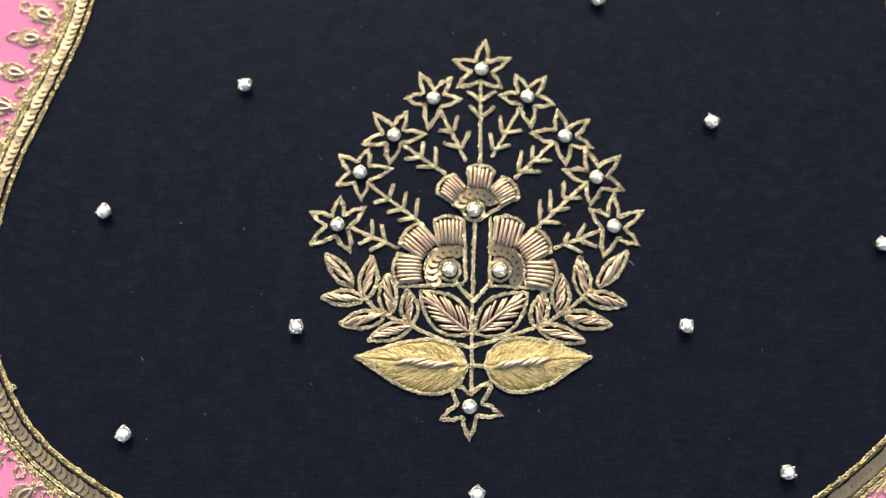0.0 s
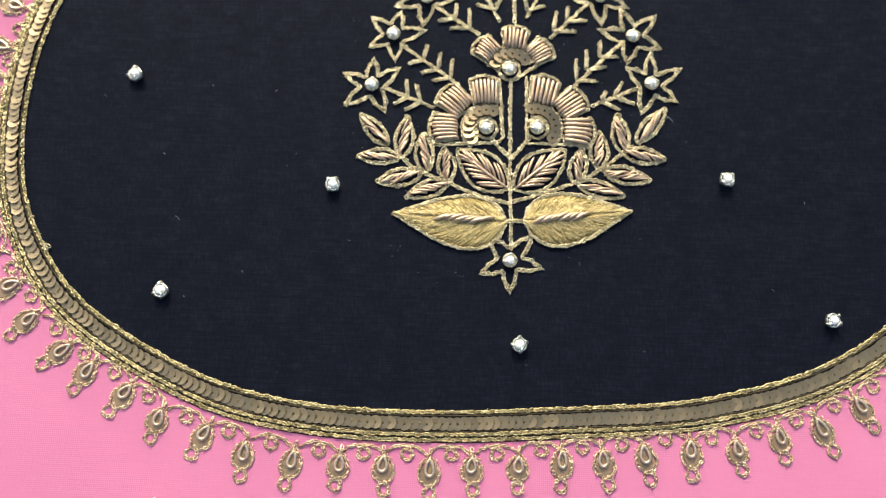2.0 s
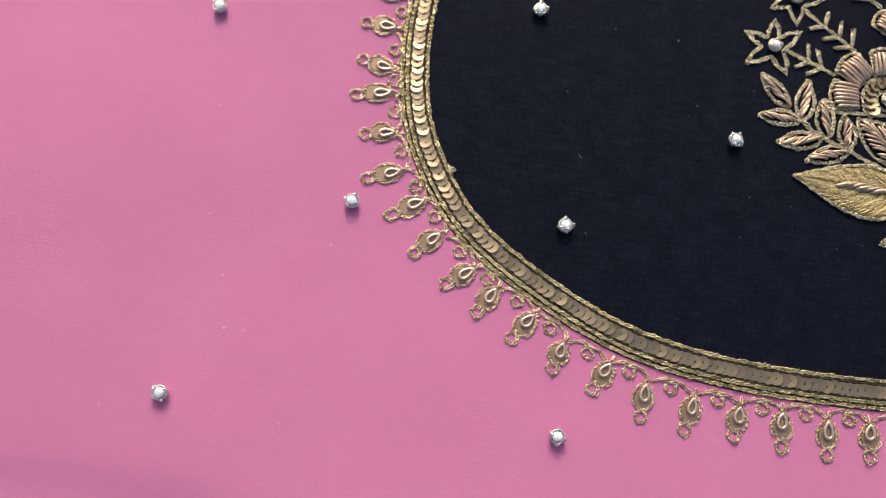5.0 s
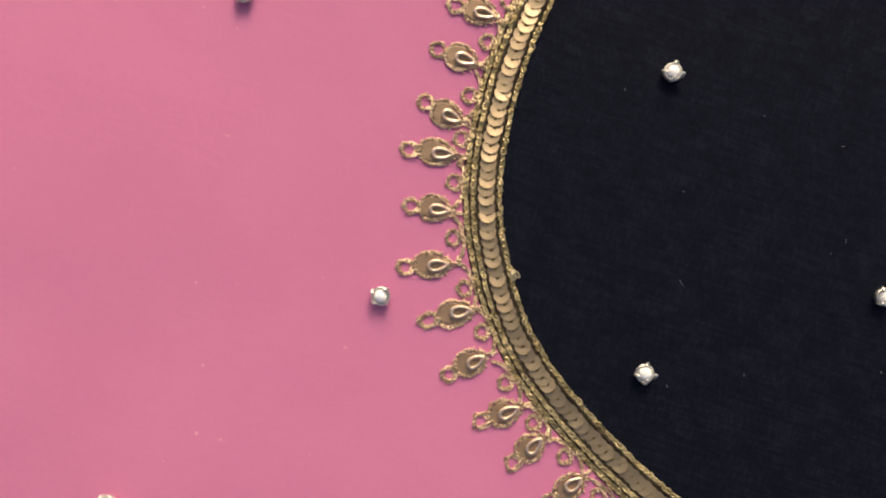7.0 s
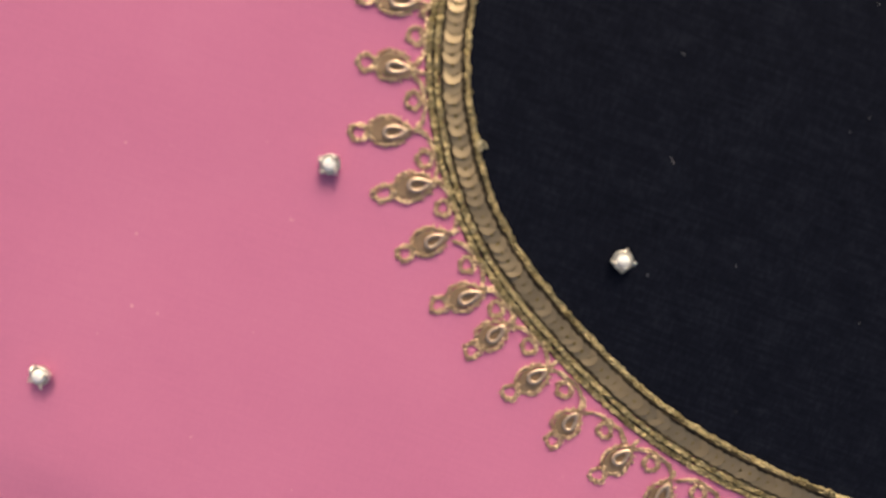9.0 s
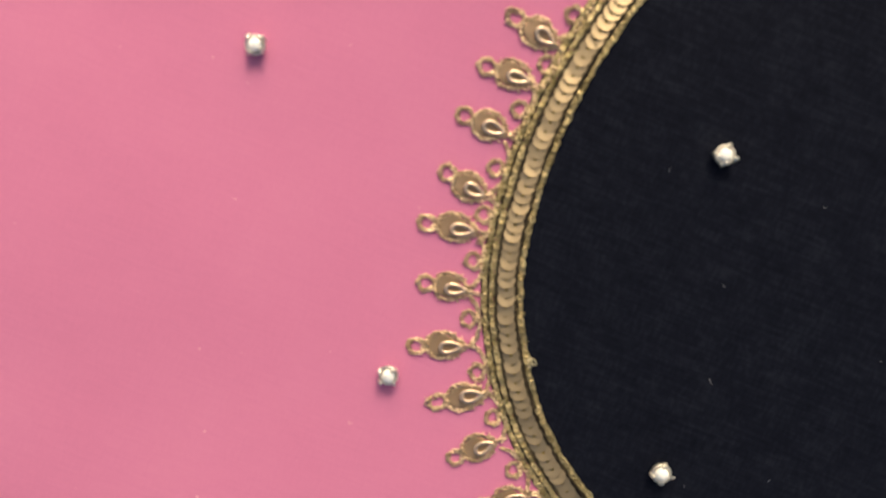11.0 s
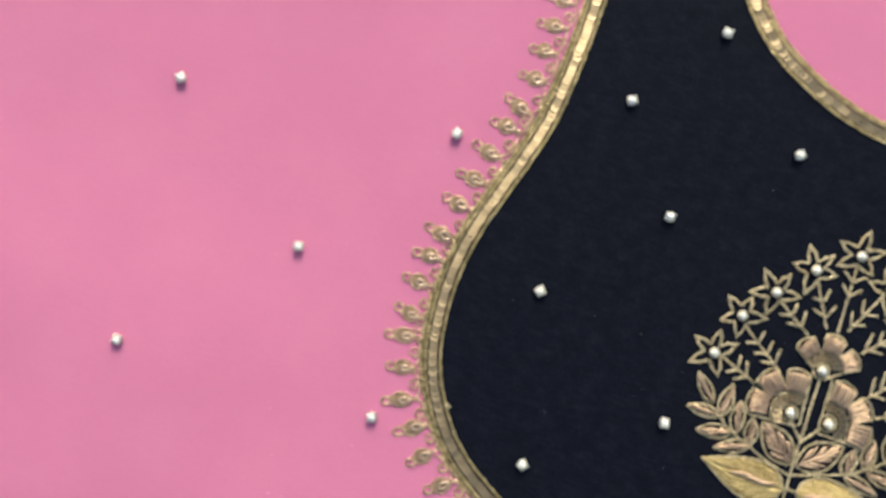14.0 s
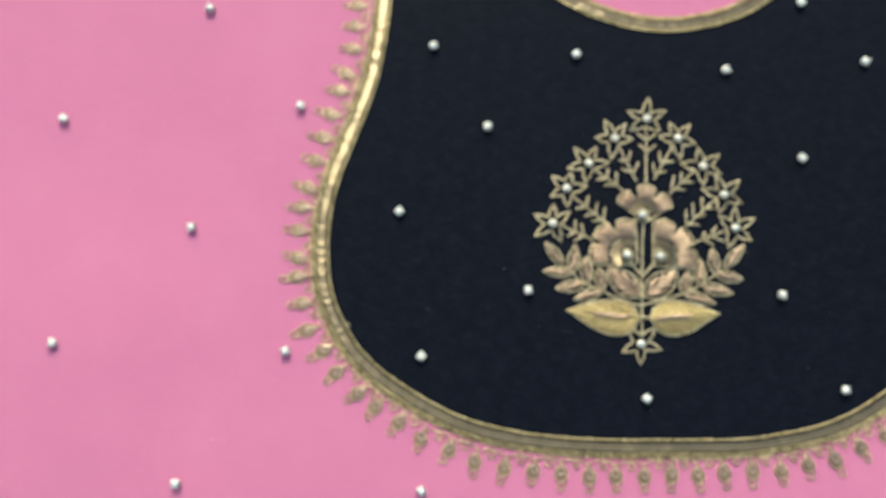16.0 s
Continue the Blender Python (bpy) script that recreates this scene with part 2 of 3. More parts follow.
class Line:
    """A plan line with arc length, points and outward normals."""

    def __init__(self, ctrl):
        self.p = smooth_line(ctrl)
        self.s = np.r_[0, np.cumsum(np.hypot(*np.diff(self.p, axis=0).T))]
        t = np.gradient(self.p, axis=0)
        self.t = t / np.hypot(*t.T)[:, None]
        self.length = self.s[-1]

    def at(self, s, off=0.0):
        x, y, tx, ty = (np.interp(s, self.s, c) for c in (*self.p.T, *self.t.T))
        k = math.hypot(tx, ty)
        return x + off * ty / k, y - off * tx / k, math.atan2(ty, tx)

    def offset(self, off, s0=0.0, s1=1e9, step=0.8):
        s1 = min(s1, self.length)
        return np.array([self.at(s, off)[:2] for s in np.arange(s0, s1, step)])


def sequin_mesh(name, radius, hole, mat, seg=14, cup=0.06):
    g = Geo()
    a = np.arange(seg) / seg * 2 * np.pi
    rings = [(hole, 0.0), (radius * 0.7, cup * 0.25), (radius, cup)]
    verts = [(r * math.cos(t), r * math.sin(t), z) for r, z in rings for t in a]
    faces = [(k * seg + i, (k + 1) * seg + i, (k + 1) * seg + (i + 1) % seg, k * seg + (i + 1) % seg) for k in (0, 1) for i in range(seg)]
    g.add(verts, faces)
    return g, g.mesh(name, mat)


# ---------------------------------------------------------------- plan lines
# the pot-shaped outline of the dark panel, down its west side, along the foot and up its east side
BORDER = Line([(-130, 262), (-124, 222), (-121, 182), (-120.8, 150), (-121.8, 128), (-123.6, 111), (-127.3, 96), (-132.4, 79), (-136.9, 63), (-139.2, 45), (-138.6, 29), (-135.6, 13.5), (-129, -0.5), (-119.5, -13), (-106, -23.3), (-85, -34.2), (-66, -40.3), (-42, -43.3), (-14, -43.4), (14, -41.7), (42, -39.6), (60, -36.2), (76, -31.7), (90, -25.4), (103.4, -16.4), (118, -3.2), (130.5, 14), (138.5, 32), (140.5, 50), (138.5, 68), (134.5, 84), (131.6, 100), (129.3, 116), (128.6, 134), (128.8, 154), (128.5, 186), (132, 226), (138, 266)])
# the neckline cut into the top of the panel, from west to east
NECK = Line([(-92, 263.5), (-88, 233.5), (-80, 204.5), (-70.2, 180.5), (-55, 163.3), (-38.3, 153.1), (-22, 146.4), (-6, 143.0), (10, 142.7), (26, 145.9), (41, 151.7), (56, 161.5), (70, 174.5), (82, 192.5), (91, 215.5), (97, 241.5), (101, 267.5)])
PANEL_Z = 0.5

# ---------------------------------------------------------------- table, cloth and panel
g = Geo()
g.add([(-640, -440, -0.7), (780, -440, -0.7), (780, 580, -0.7), (-640, 580, -0.7), (-640, -440, -30), (780, -440, -30), (780, 580, -30), (-640, 580, -30)],
      [(0, 1, 2, 3), (7, 6, 5, 4), (0, 4, 5, 1), (1, 5, 6, 2), (2, 6, 7, 3), (3, 7, 4, 0)])
ground = new("ground", g.mesh("ground", M_TABLE, False))
tagged(ground, "plain pale worktop under the cloth", "worktop", kind="structure")


def cloth_height(x, y):
    """Gentle slack of the cloth away from the stitched panel."""
    d = max(0.0, math.hypot((x - 2) / 175.0, (y - 70) / 150.0) - 1.0)
    # low swell added to brighten the cloth's upper slope and darken the lower one
    fold = max(0.0, min(1.0, (-158 - x) / 60.0)) * 2.4
    rise = max(0.0, min(1.0, (62 - y) / 78.0, (y + 120) / 104.0))
    fold *= rise * rise * (3 - 2 * rise)
    near = max(0.0, min(1.0, (math.hypot((x - 2) / 152.0, (y - 50) / 108.0) - 1.0) * 5))
    fold += near * (0.10 * noise.noise((x / 26.0, y / 9.0, 5.0)) + 0.16 * noise.noise((x / 60.0, y / 34.0, 2.0)) + 0.12)
    lip = max(0.0, min(1.0, (y + 98) / 11.0))
    fold += 0.8 * lip * lip * (3 - 2 * lip) * max(0.0, min(1.0, (-38 - y) / 40.0)) * max(0.0, min(1.0, (-150 - x) / 25.0))
    across = (x + 278.0) + (y - 6.0) * 0.27
    fold += 0.55 * math.exp(-(across / 4.0) ** 2) * (0.5 + 0.5 * noise.noise((x / 30.0, y / 30.0, 1.0)))
    return fold + min(1.0, d * 2.0) * (0.9 * noise.noise((x / 90.0, y / 160.0, 3.0)) + 0.35 * noise.noise((x / 30.0, y / 70.0, 8.0)) + 0.5)


g = Geo()
xs, ys = np.linspace(-520, 420, 314), np.linspace(-330, 470, 268)
top = [(x + 2 * noise.noise((0, y / 40, 0)) * (i in (0, 313)), y + 2 * noise.noise((x / 40, 0, 0)) * (j in (0, 267)), max(0.0, cloth_height(x, y))) for j, y in enumerate(ys) for i, x in enumerate(xs)]
low = [(x, y, z - 0.6) for x, y, z in top]
w, h = len(xs), len(ys)
g.add(top + low, [(j * w + i, j * w + i + 1, (j + 1) * w + i + 1, (j + 1) * w + i) for j in range(h - 1) for i in range(w - 1)]
      + [(j * w + i + 1 + w * h, j * w + i + w * h, (j + 1) * w + i + w * h, (j + 1) * w + i + 1 + w * h) for j in range(h - 1) for i in range(w - 1)]
      + [(i + w * h, i + 1 + w * h, i + 1, i) for i in range(w - 1)] + [((h - 1) * w + i, (h - 1) * w + i + 1, (h - 1) * w + i + 1 + w * h, (h - 1) * w + i + w * h) for i in range(w - 1)]
      + [(j * w, (j + 1) * w, (j + 1) * w + w * h, j * w + w * h) for j in range(h - 1)] + [((j + 1) * w + w - 1, j * w + w - 1, j * w + w - 1 + w * h, (j + 1) * w + w - 1 + w * h) for j in range(h - 1)])
pink = new("pink_cloth", g.mesh("pink_cloth", M_PINK))
tagged(pink, "pink woven cotton cloth spread flat on the worktop", "cloth")

g = Geo()
ring = np.vstack([BORDER.offset(2.2, step=2.0), NECK.offset(-4.6, step=2.0)[::-1]])
n = len(ring)
g.add(np.c_[ring, np.full(n, PANEL_Z)], [tuple(range(n))])
g.add(np.vstack([np.c_[ring, np.full(n, PANEL_Z)], np.c_[ring, np.full(n, 0.01)]]), [(i, i + n, (i + 1) % n + n, (i + 1) % n) for i in range(n)])
panel = new("navy_panel", g.mesh("navy_panel", M_NAVY, False))
tagged(panel, "dark navy silk panel with a pot-shaped outline, sewn onto pink cloth", "fabric panel")

# stray fibres caught on the dark silk
M_LINT, _nt, _b = material("pale_fibre")
_b.inputs["Base Color"].default_value = (0.32, 0.32, 0.34, 1)
_b.inputs["Roughness"].default_value = 0.8
g = Geo()
for _ in range(30):
    x, y, a, long = rnd.uniform(-120, 110), rnd.uniform(-32, 132), rnd.uniform(0, 6.3), rnd.uniform(0.25, 0.8) * (2.2 if rnd.random() < 0.15 else 1)
    c = rnd.uniform(-0.9, 0.9)
    tube(g, [(x + math.cos(a + c * f) * long * f, y + math.sin(a + c * f) * long * f, PANEL_Z + 0.06) for f in (0, 0.5, 1.0)], 0.045, 3)
for _ in range(300):
    a, q = rnd.uniform(0, 6.3), rnd.uniform(0.2, 1.12)
    x, y = 46 * q * math.cos(a), 50 + 58 * q * math.sin(a)
    tube(g, [(x, y, PANEL_Z + 0.03), (x + rnd.uniform(-0.3, 0.3), y + rnd.uniform(-0.3, 0.3), PANEL_Z + 0.06)], rnd.uniform(0.025, 0.085), 3)
tube(g, [(43.2, 43.2, PANEL_Z + 0.5), (44.2, 42.6, PANEL_Z + 1.2), (45.4, 41.5, PANEL_Z + 0.9)], 0.09, 4)
lint = new("lint", g.mesh("lint", M_LINT))
tagged(lint, "tiny pale fibres caught on dark silk", "lint", kind="stuff")

# ---------------------------------------------------------------- pearls
def pearl_parts(owner, z, r=1.33, claws=True, bend=0.0, wide=1.5):
    """A pearl held in a metal cup; the sewn studs have four bent claws."""
    g = Geo()
    seg, rows = 20, 12
    verts = [(r * math.sin(math.pi * i / rows) ** 0.75 * math.cos(2 * math.pi * j / seg), r * math.sin(math.pi * i / rows) ** 0.75 * math.sin(2 * math.pi * j / seg), z + 1.85 - r * (0.72 if 2 * i > rows else 1.0) * math.cos(math.pi * i / rows)) for i in range(rows + 1) for j in range(seg)]
    g.add(verts, [(i * seg + j, i * seg + (j + 1) % seg, (i + 1) * seg + (j + 1) % seg, (i + 1) * seg + j) for i in range(rows) for j in range(seg)])
    bead = part("pearl", g, M_PEARL, owner, "glossy white pearl")
    g = Geo()
    prof = [(0.5, 0.05), (r * 1.05, 0.05), (r * wide * 0.95, 0.8), (r * wide, 1.6), (r * wide * 0.93, 1.95), (r * wide * 0.82, 1.8), (r * 1.02, 1.3), (r * 0.8, 0.4)]
    verts = [(a * math.cos(2 * math.pi * j / seg), a * math.sin(2 * math.pi * j / seg), z + b + 0.09 * math.sin(3 * j) * (b > 1.2)) for a, b in prof for j in range(seg)]
    g.add(verts, [(i * seg + j, i * seg + (j + 1) % seg, (i + 1) * seg + (j + 1) % seg, (i + 1) * seg + j) for i in range(len(prof) - 1) for j in range(seg)])
    part("cup", g, M_SILVER, owner, "silver cup")
    if claws:
        for k in range(4):
            a = k * math.pi / 2 + rnd.uniform(-0.3, 0.3)
            lean = rnd.uniform(0.8, 1.15) + bend * (k == 0)
            g = Geo()
            pts = [(r * 1.42 * math.cos(a), r * 1.42 * math.sin(a), z + 0.6), (r * 1.58 * math.cos(a), r * 1.58 * math.sin(a), z + 1.7),
                   (r * (1.3 + 0.14 * lean) * math.cos(a + 0.15), r * (1.3 + 0.14 * lean) * math.sin(a + 0.15), z + 2.4), (r * 1.08 * lean * math.cos(a + 0.4), r * 1.08 * lean * math.sin(a + 0.4), z + 2.7)]
            tube(g, smooth_line(pts, 3), rnd.uniform(0.3, 0.42), 6, True, 0.5)
            part("claw", g, M_SILVER, owner)
    return bead


NAVY_STUD = "white pearl in a silver claw cup sewn on dark cloth"
PINK_STUD = "white pearl in a silver claw cup sewn on pink cloth"
stud_kinds = []
for bend in (0.0, 0.2, 0.45):
    first = thing("pearl_stud", 0, 0, 0, NAVY_STUD, "pearl", "pearls scattered over the cloth")
    pearl_parts(first, 0.0, bend=bend)
    stud_kinds.append(first)
used = 0
for x, y in [(-70.3, 91.3), (68.8, 86.4), (-106.5, 50.2), (-49.2, 19.6), (59.6, 24.7), (-92.8, -11.3), (85.7, -13.6), (2.6, -22.7), (35.0, 125.2), (-32.6, 128.1), (-96.8, 127.6), (98.0, 133.4), (69.3, 160.1), (116.9, 51.2), (-71.5, 162.6)]:
    m = pose(x * MM, y * MM, PANEL_Z * MM, rnd.uniform(-6, 6), rnd.uniform(-6, 6), rnd.uniform(0, 360))
    if used < 3:
        stud_kinds[used].matrix_world = m
    else:
        copy_thing(stud_kinds[used % 3], m)
    used += 1
for x, y in [(-154.0, 95.2), (-149.8, -12.8), (-195.6, 37.2), (-257.9, 82.1), (-246.6, -15.9), (-188.9, -69.3), (-88.9, -65.9), (-199.6, 138.7), (9.4, -71.4)]:
    c = copy_thing(stud_kinds[used % 3], pose(x * MM, y * MM, max(0.0, cloth_height(x, y)) * MM, rnd.uniform(-6, 6), rnd.uniform(-6, 6), rnd.uniform(0, 360)))
    tagged(c, PINK_STUD)
    used += 1


# ---------------------------------------------------------------- stars, sprigs and stems of the bouquet
Z0 = PANEL_Z


def star(cx, cy, tips, label="five-pointed star in gold chain stitch round a pearl"):
    """A chain-stitched star; tips are given from its centre."""
    t = thing("star_flower", cx, cy, Z0, label, "embroidered star", "stars of the bouquet")
    tips = sorted(tips, key=lambda p: math.atan2(p[1] - cy, p[0] - cx))
    g = Geo()
    out = []
    for k, (x, y) in enumerate(tips):
        x2, y2 = tips[(k + 1) % len(tips)]
        a1, a2 = math.atan2(y - cy, x - cx), math.atan2(y2 - cy, x2 - cx)
        mid = a1 + ((a2 - a1) % (2 * math.pi)) / 2
        rin = 3.2 + rnd.uniform(-0.2, 0.3)
        out += [(x - cx, y - cy), (rin * math.cos(mid), rin * math.sin(mid))]
    for k in range(len(out)):
        a, b = np.array(out[k]), np.array(out[(k + 1) % len(out)])
        bow = np.array([-(b - a)[1], (b - a)[0]]) * (0.08 if k % 2 == 0 else 0.08)
        chain(g, [a, (a + b) / 2 - bow, b], 0.0, 1.3, 1.28, 0.19, False, 0.16)
    for x, y in out[::2]:
        link(g, x * 1.03, y * 1.03, 0.25, math.atan2(y, x), 0.9, 0.6, 0.2)
    part("outline", g, M_CHAIN, t, "pale gold chain stitch", "stuff")
    seat = part("pearl_setting", Geo_ring(1.78), M_CHAIN, t, "pale metal ring")
    pearl_parts_under(seat)
    return t


def Geo_ring(r):
    g = Geo()
    a = np.linspace(0, 2 * np.pi, 17)
    tube(g, np.stack([r * np.cos(a), r * np.sin(a), np.full(17, 1.5)], -1), 0.24, 6, False)
    return g


PEARL_CUP = []


def pearl_parts_under(owner):
    if not PEARL_CUP:
        pearl_parts(owner, 0.0, 1.14, True, 0.0, 1.4)
        PEARL_CUP.extend((o.name.split(".")[0], o.data) for o in owner.children)
    else:
        for name, data in PEARL_CUP:
            part(name, data, None, owner)


star(-0.1, 99.9, [(0.8, 109.6), (8.2, 104.3), (5.9, 94.8), (-6.9, 94.3), (-8.2, 102.9)])
star(-14.1, 89.9, [(-18.4, 97.8), (-9.3, 97.0), (-6.2, 90.4), (-15.2, 80.6), (-22.2, 89.7)])
star(-25.2, 77.6, [(-31.3, 84.2), (-22.0, 85.2), (-16.3, 78.7), (-26.1, 69.1), (-33.9, 74.9)])
star(-34.4, 65.6, [(-40.6, 70.7), (-32.6, 72.8), (-25.5, 67.4), (-33.6, 57.7), (-40.8, 61.8)])
star(-39.8, 49.6, [(-39.7, 57.8), (-32.5, 55.2), (-35.9, 42.0), (-46.9, 43.7), (-47.6, 53.0)])
star(13.9, 91.7, [(10.4, 98.7), (19.2, 98.6), (21.7, 90.1), (15.4, 82.5), (5.8, 92.1)])
star(25.2, 79.7, [(23.1, 87.9), (32.2, 85.4), (33.2, 76.9), (25.7, 71.3), (15.6, 80.5)])
star(34.5, 67.4, [(31.4, 76.0), (41.3, 74.3), (42.3, 64.3), (33.0, 59.5), (25.2, 69.5)])
star(39.5, 52.8, [(39.7, 62.4), (48.0, 57.9), (46.6, 48.0), (36.8, 44.2), (33.0, 57.8)])
star(-0.2, 0, [(-5.5, 6.2), (5.7, 7.0), (8.4, -1.9), (-0.0, -8.5), (-7.6, -3.6)])


def barb(g, x0, y0, x1, y1):
    """A long stitch: a core of two threads bound by small links, blunt at the tip."""
    a, b = np.array([x0, y0]), np.array([x1, y1])
    d = b - a
    n = np.array([-d[1], d[0]]) / (np.hypot(*d) + 1e-6)
    for k in (-1, 0, 1):
        wob, reach, spread = rnd.uniform(-0.12, 0.12), rnd.uniform(0.9, 1.08), rnd.uniform(0.25, 0.42)
        tube(g, [(*(a + n * 0.25 * k), 0.2), (*(a + d * 0.3 * reach + n * (0.42 * k + wob)), 0.4), (*(a + d * 0.65 * reach + n * (0.4 * k - wob)), 0.44), (*(a + d * reach + n * spread * k), 0.3)], rnd.uniform(0.13, 0.18), 5)
    chain(g, [a + d * 0.04, a + d * 0.95], 0.3, 0.95, 1.05, 0.15, False, 0.28)


def sprig(x0, y0, x1, y1, barbs):
    """A stem of chain stitch with paired long stitches; every barb is (foot, tip)."""
    t = thing("sprig", x0, y0, Z0, "slender sprig in pale gold chain stitch on dark cloth", "embroidered sprig", "sprigs of the bouquet")
    g = Geo()
    chain(g, [(0, 0), (x1 - x0, y1 - y0)], 0.0, 1.3, 1.2, 0.19, False, 0.16)
    part("stem", g, M_CHAIN, t, kind="stuff")
    for fx, fy, tx, ty in barbs:
        g = Geo()
        barb(g, fx - x0, fy - y0, tx - x0, ty - y0)
        part("barb", g, M_CHAIN, t)


sprig(-36.3, 49.2, -21.9, 43.5, [(-29.7, 46.5, -30.0, 51.8), (-29.7, 46.5, -33.6, 44.1), (-25.9, 45.0, -27.2, 50.4), (-25.9, 45.0, -30.3, 42.6)])
sprig(-32.3, 62.9, -15, 50.5, [(-25.5, 58.0, -24.6, 62.8), (-25.5, 58.0, -29.8, 56.9), (-21.3, 55.3, -20.7, 60.4), (-21.3, 55.3, -26.4, 54.0), (-17.6, 52.9, -17.3, 58.5), (-17.6, 52.9, -22.7, 51.8)])
sprig(-23.2, 75.6, -9.5, 66.5, [(-16.8, 71.5, -16.5, 76.3), (-16.8, 71.5, -21.6, 70.4), (-12.5, 68.7, -12.8, 75.0), (-12.5, 68.7, -18.1, 68.3)])
sprig(-12, 86.6, -3.7, 70.9, [(-7.8, 79.9, -6.5, 85.1), (-7.8, 79.9, -12.0, 80.0), (-5.1, 74.7, -3.0, 80.1), (-5.1, 74.7, -10.7, 76.2)])
sprig(-0.1, 96.9, 0.5, 70.8, [(0.2, 90.0, -4.1, 93.0), (0.2, 90.0, 4.4, 93.4), (0.4, 84.6, -3.3, 88.2), (0.4, 84.6, 4.2, 88.4)])
sprig(11.6, 88, 3.9, 72.3, [(6.7, 80.1, 5.8, 85.4), (6.7, 80.1, 12.6, 81.2), (4.3, 74.8, 3.0, 79.9), (4.3, 74.8, 9.3, 76.6)])
sprig(21.8, 77.8, 10.9, 66.2, [(15.6, 71.8, 16.0, 76.4), (15.6, 71.8, 21.6, 72.1), (11.6, 68.5, 12.7, 75.0), (11.6, 68.5, 18.6, 68.5)])
sprig(32.2, 66.4, 17.7, 51.7, [(25.0, 60.9, 25.3, 66.1), (25.0, 60.9, 30.2, 61.1), (21.2, 56.6, 21.2, 62.9), (21.2, 56.6, 27.0, 57.9), (18.3, 53.4, 18.2, 60.0), (18.3, 53.4, 24.2, 53.2)])
sprig(36.8, 52.1, 22.6, 45.6, [(29.0, 48.9, 31.4, 53.2), (29.0, 48.9, 34.8, 46.6), (25.4, 46.9, 26.7, 50.4), (25.4, 46.9, 30.6, 44.8)])


def stem(name, label, pts):
    x0, y0 = pts[0]
    t = thing(name, x0, y0, Z0, label, "embroidered stem", "stems of the bouquet")
    g = Geo()
    chain(g, np.array(pts) - (x0, y0), 0.0, 1.35, 1.25, 0.19, False, 0.16)
    part("stitches", g, M_CHAIN, t, kind="stuff")


stem("main_stem", "long upright stem in pale gold chain stitch", [(-0.4, 52.5), (-0.5, 42.8), (-0.4, 29.8), (-0.3, 18.6), (-0.0, 10.0), (0.2, 3.1)])
stem("side_stem", "short stem in pale gold chain stitch", [(-5.6, 34.9), (-3.0, 32.1), (-0.5, 29.4)])
stem("side_stem", "short stem in pale gold chain stitch", [(4.9, 35.4), (1.8, 31.5), (-0.0, 29.1)])
stem("side_stem", "curved stem of the leaf spray in chain stitch", [(-31.4, 30.0), (-28.2, 26.1), (-22.0, 23.2), (-15.9, 20.8), (-7.5, 17.7), (-0.2, 16.1)])
stem("side_stem", "curved stem of the leaf spray in chain stitch", [(33.8, 34.2), (27.1, 28.6), (21.6, 24.6), (16.8, 22.2), (8.2, 19.3), (0.1, 16.4)])
stem("side_stem", "short stem in pale gold chain stitch", [(-2.2, 10.7), (0.2, 11.1), (4.0, 11.3)])


# ---------------------------------------------------------------- leaves
def lens(length, wide_l, wide_r, n=15, skew=0.45):
    """Leaf outline from the base at 0 along +x; the widths are to its left and right."""
    u = np.linspace(0, 1, n)
    shape = np.sin(np.pi * u ** (math.log(0.5) / math.log(skew))) ** 0.85
    upper = np.c_[u * length, shape * wide_l]
    lower = np.c_[u[::-1] * length, -shape[::-1] * wide_r]
    return np.vstack([upper, lower[1:-1]])


def small_leaf(bx, by, tx, ty, width):
    """A leaf of slanting coils inside a chain-stitched edge."""
    length = math.hypot(tx - bx, ty - by)
    t = thing("leaf", bx, by, Z0, "small leaf of rose-gold coils edged in gold chain stitch", "embroidered leaf", "small leaves of the bouquet", math.degrees(math.atan2(ty - by, tx - bx)))
    g = Geo()
    chain(g, lens(length, width / 2, width / 2), 0.0, 1.25, 1.25, 0.2, True, 0.16)
    part("edge", g, M_CHAIN, t, "pale gold chain stitch", "stuff")
    count = max(6, round(length / 1.55))
    flip = 1 if rnd.random() < 0.5 else -1
    for k in range(count):
        u = 0.2 + 0.6 * k / (count - 1) + rnd.uniform(-0.03, 0.03)
        w = width / 2 * math.sin(math.pi * u) * rnd.uniform(0.5, 0.72)
        reach = length * rnd.uniform(0.17, 0.25)
        c = u * length
        a, b = max(0.8, c - reach), min(length - 0.9, c + reach)
        lift = 0.8 + rnd.uniform(-0.2, 0.3)
        g = Geo()
        tube(g, smooth_line([(a, -flip * w * rnd.uniform(0.4, 1.1), 0.25), (c - reach * 0.45, -flip * w * rnd.uniform(0.2, 0.7), lift), (c + reach * 0.4, flip * w * rnd.uniform(0.2, 0.7), lift + rnd.uniform(-0.2, 0.2)), (b, flip * w * rnd.uniform(0.4, 1.1), 0.3)], 4), 0.31 * rnd.uniform(0.9, 1.15), 6)
        part("coil", g, M_COIL, t)


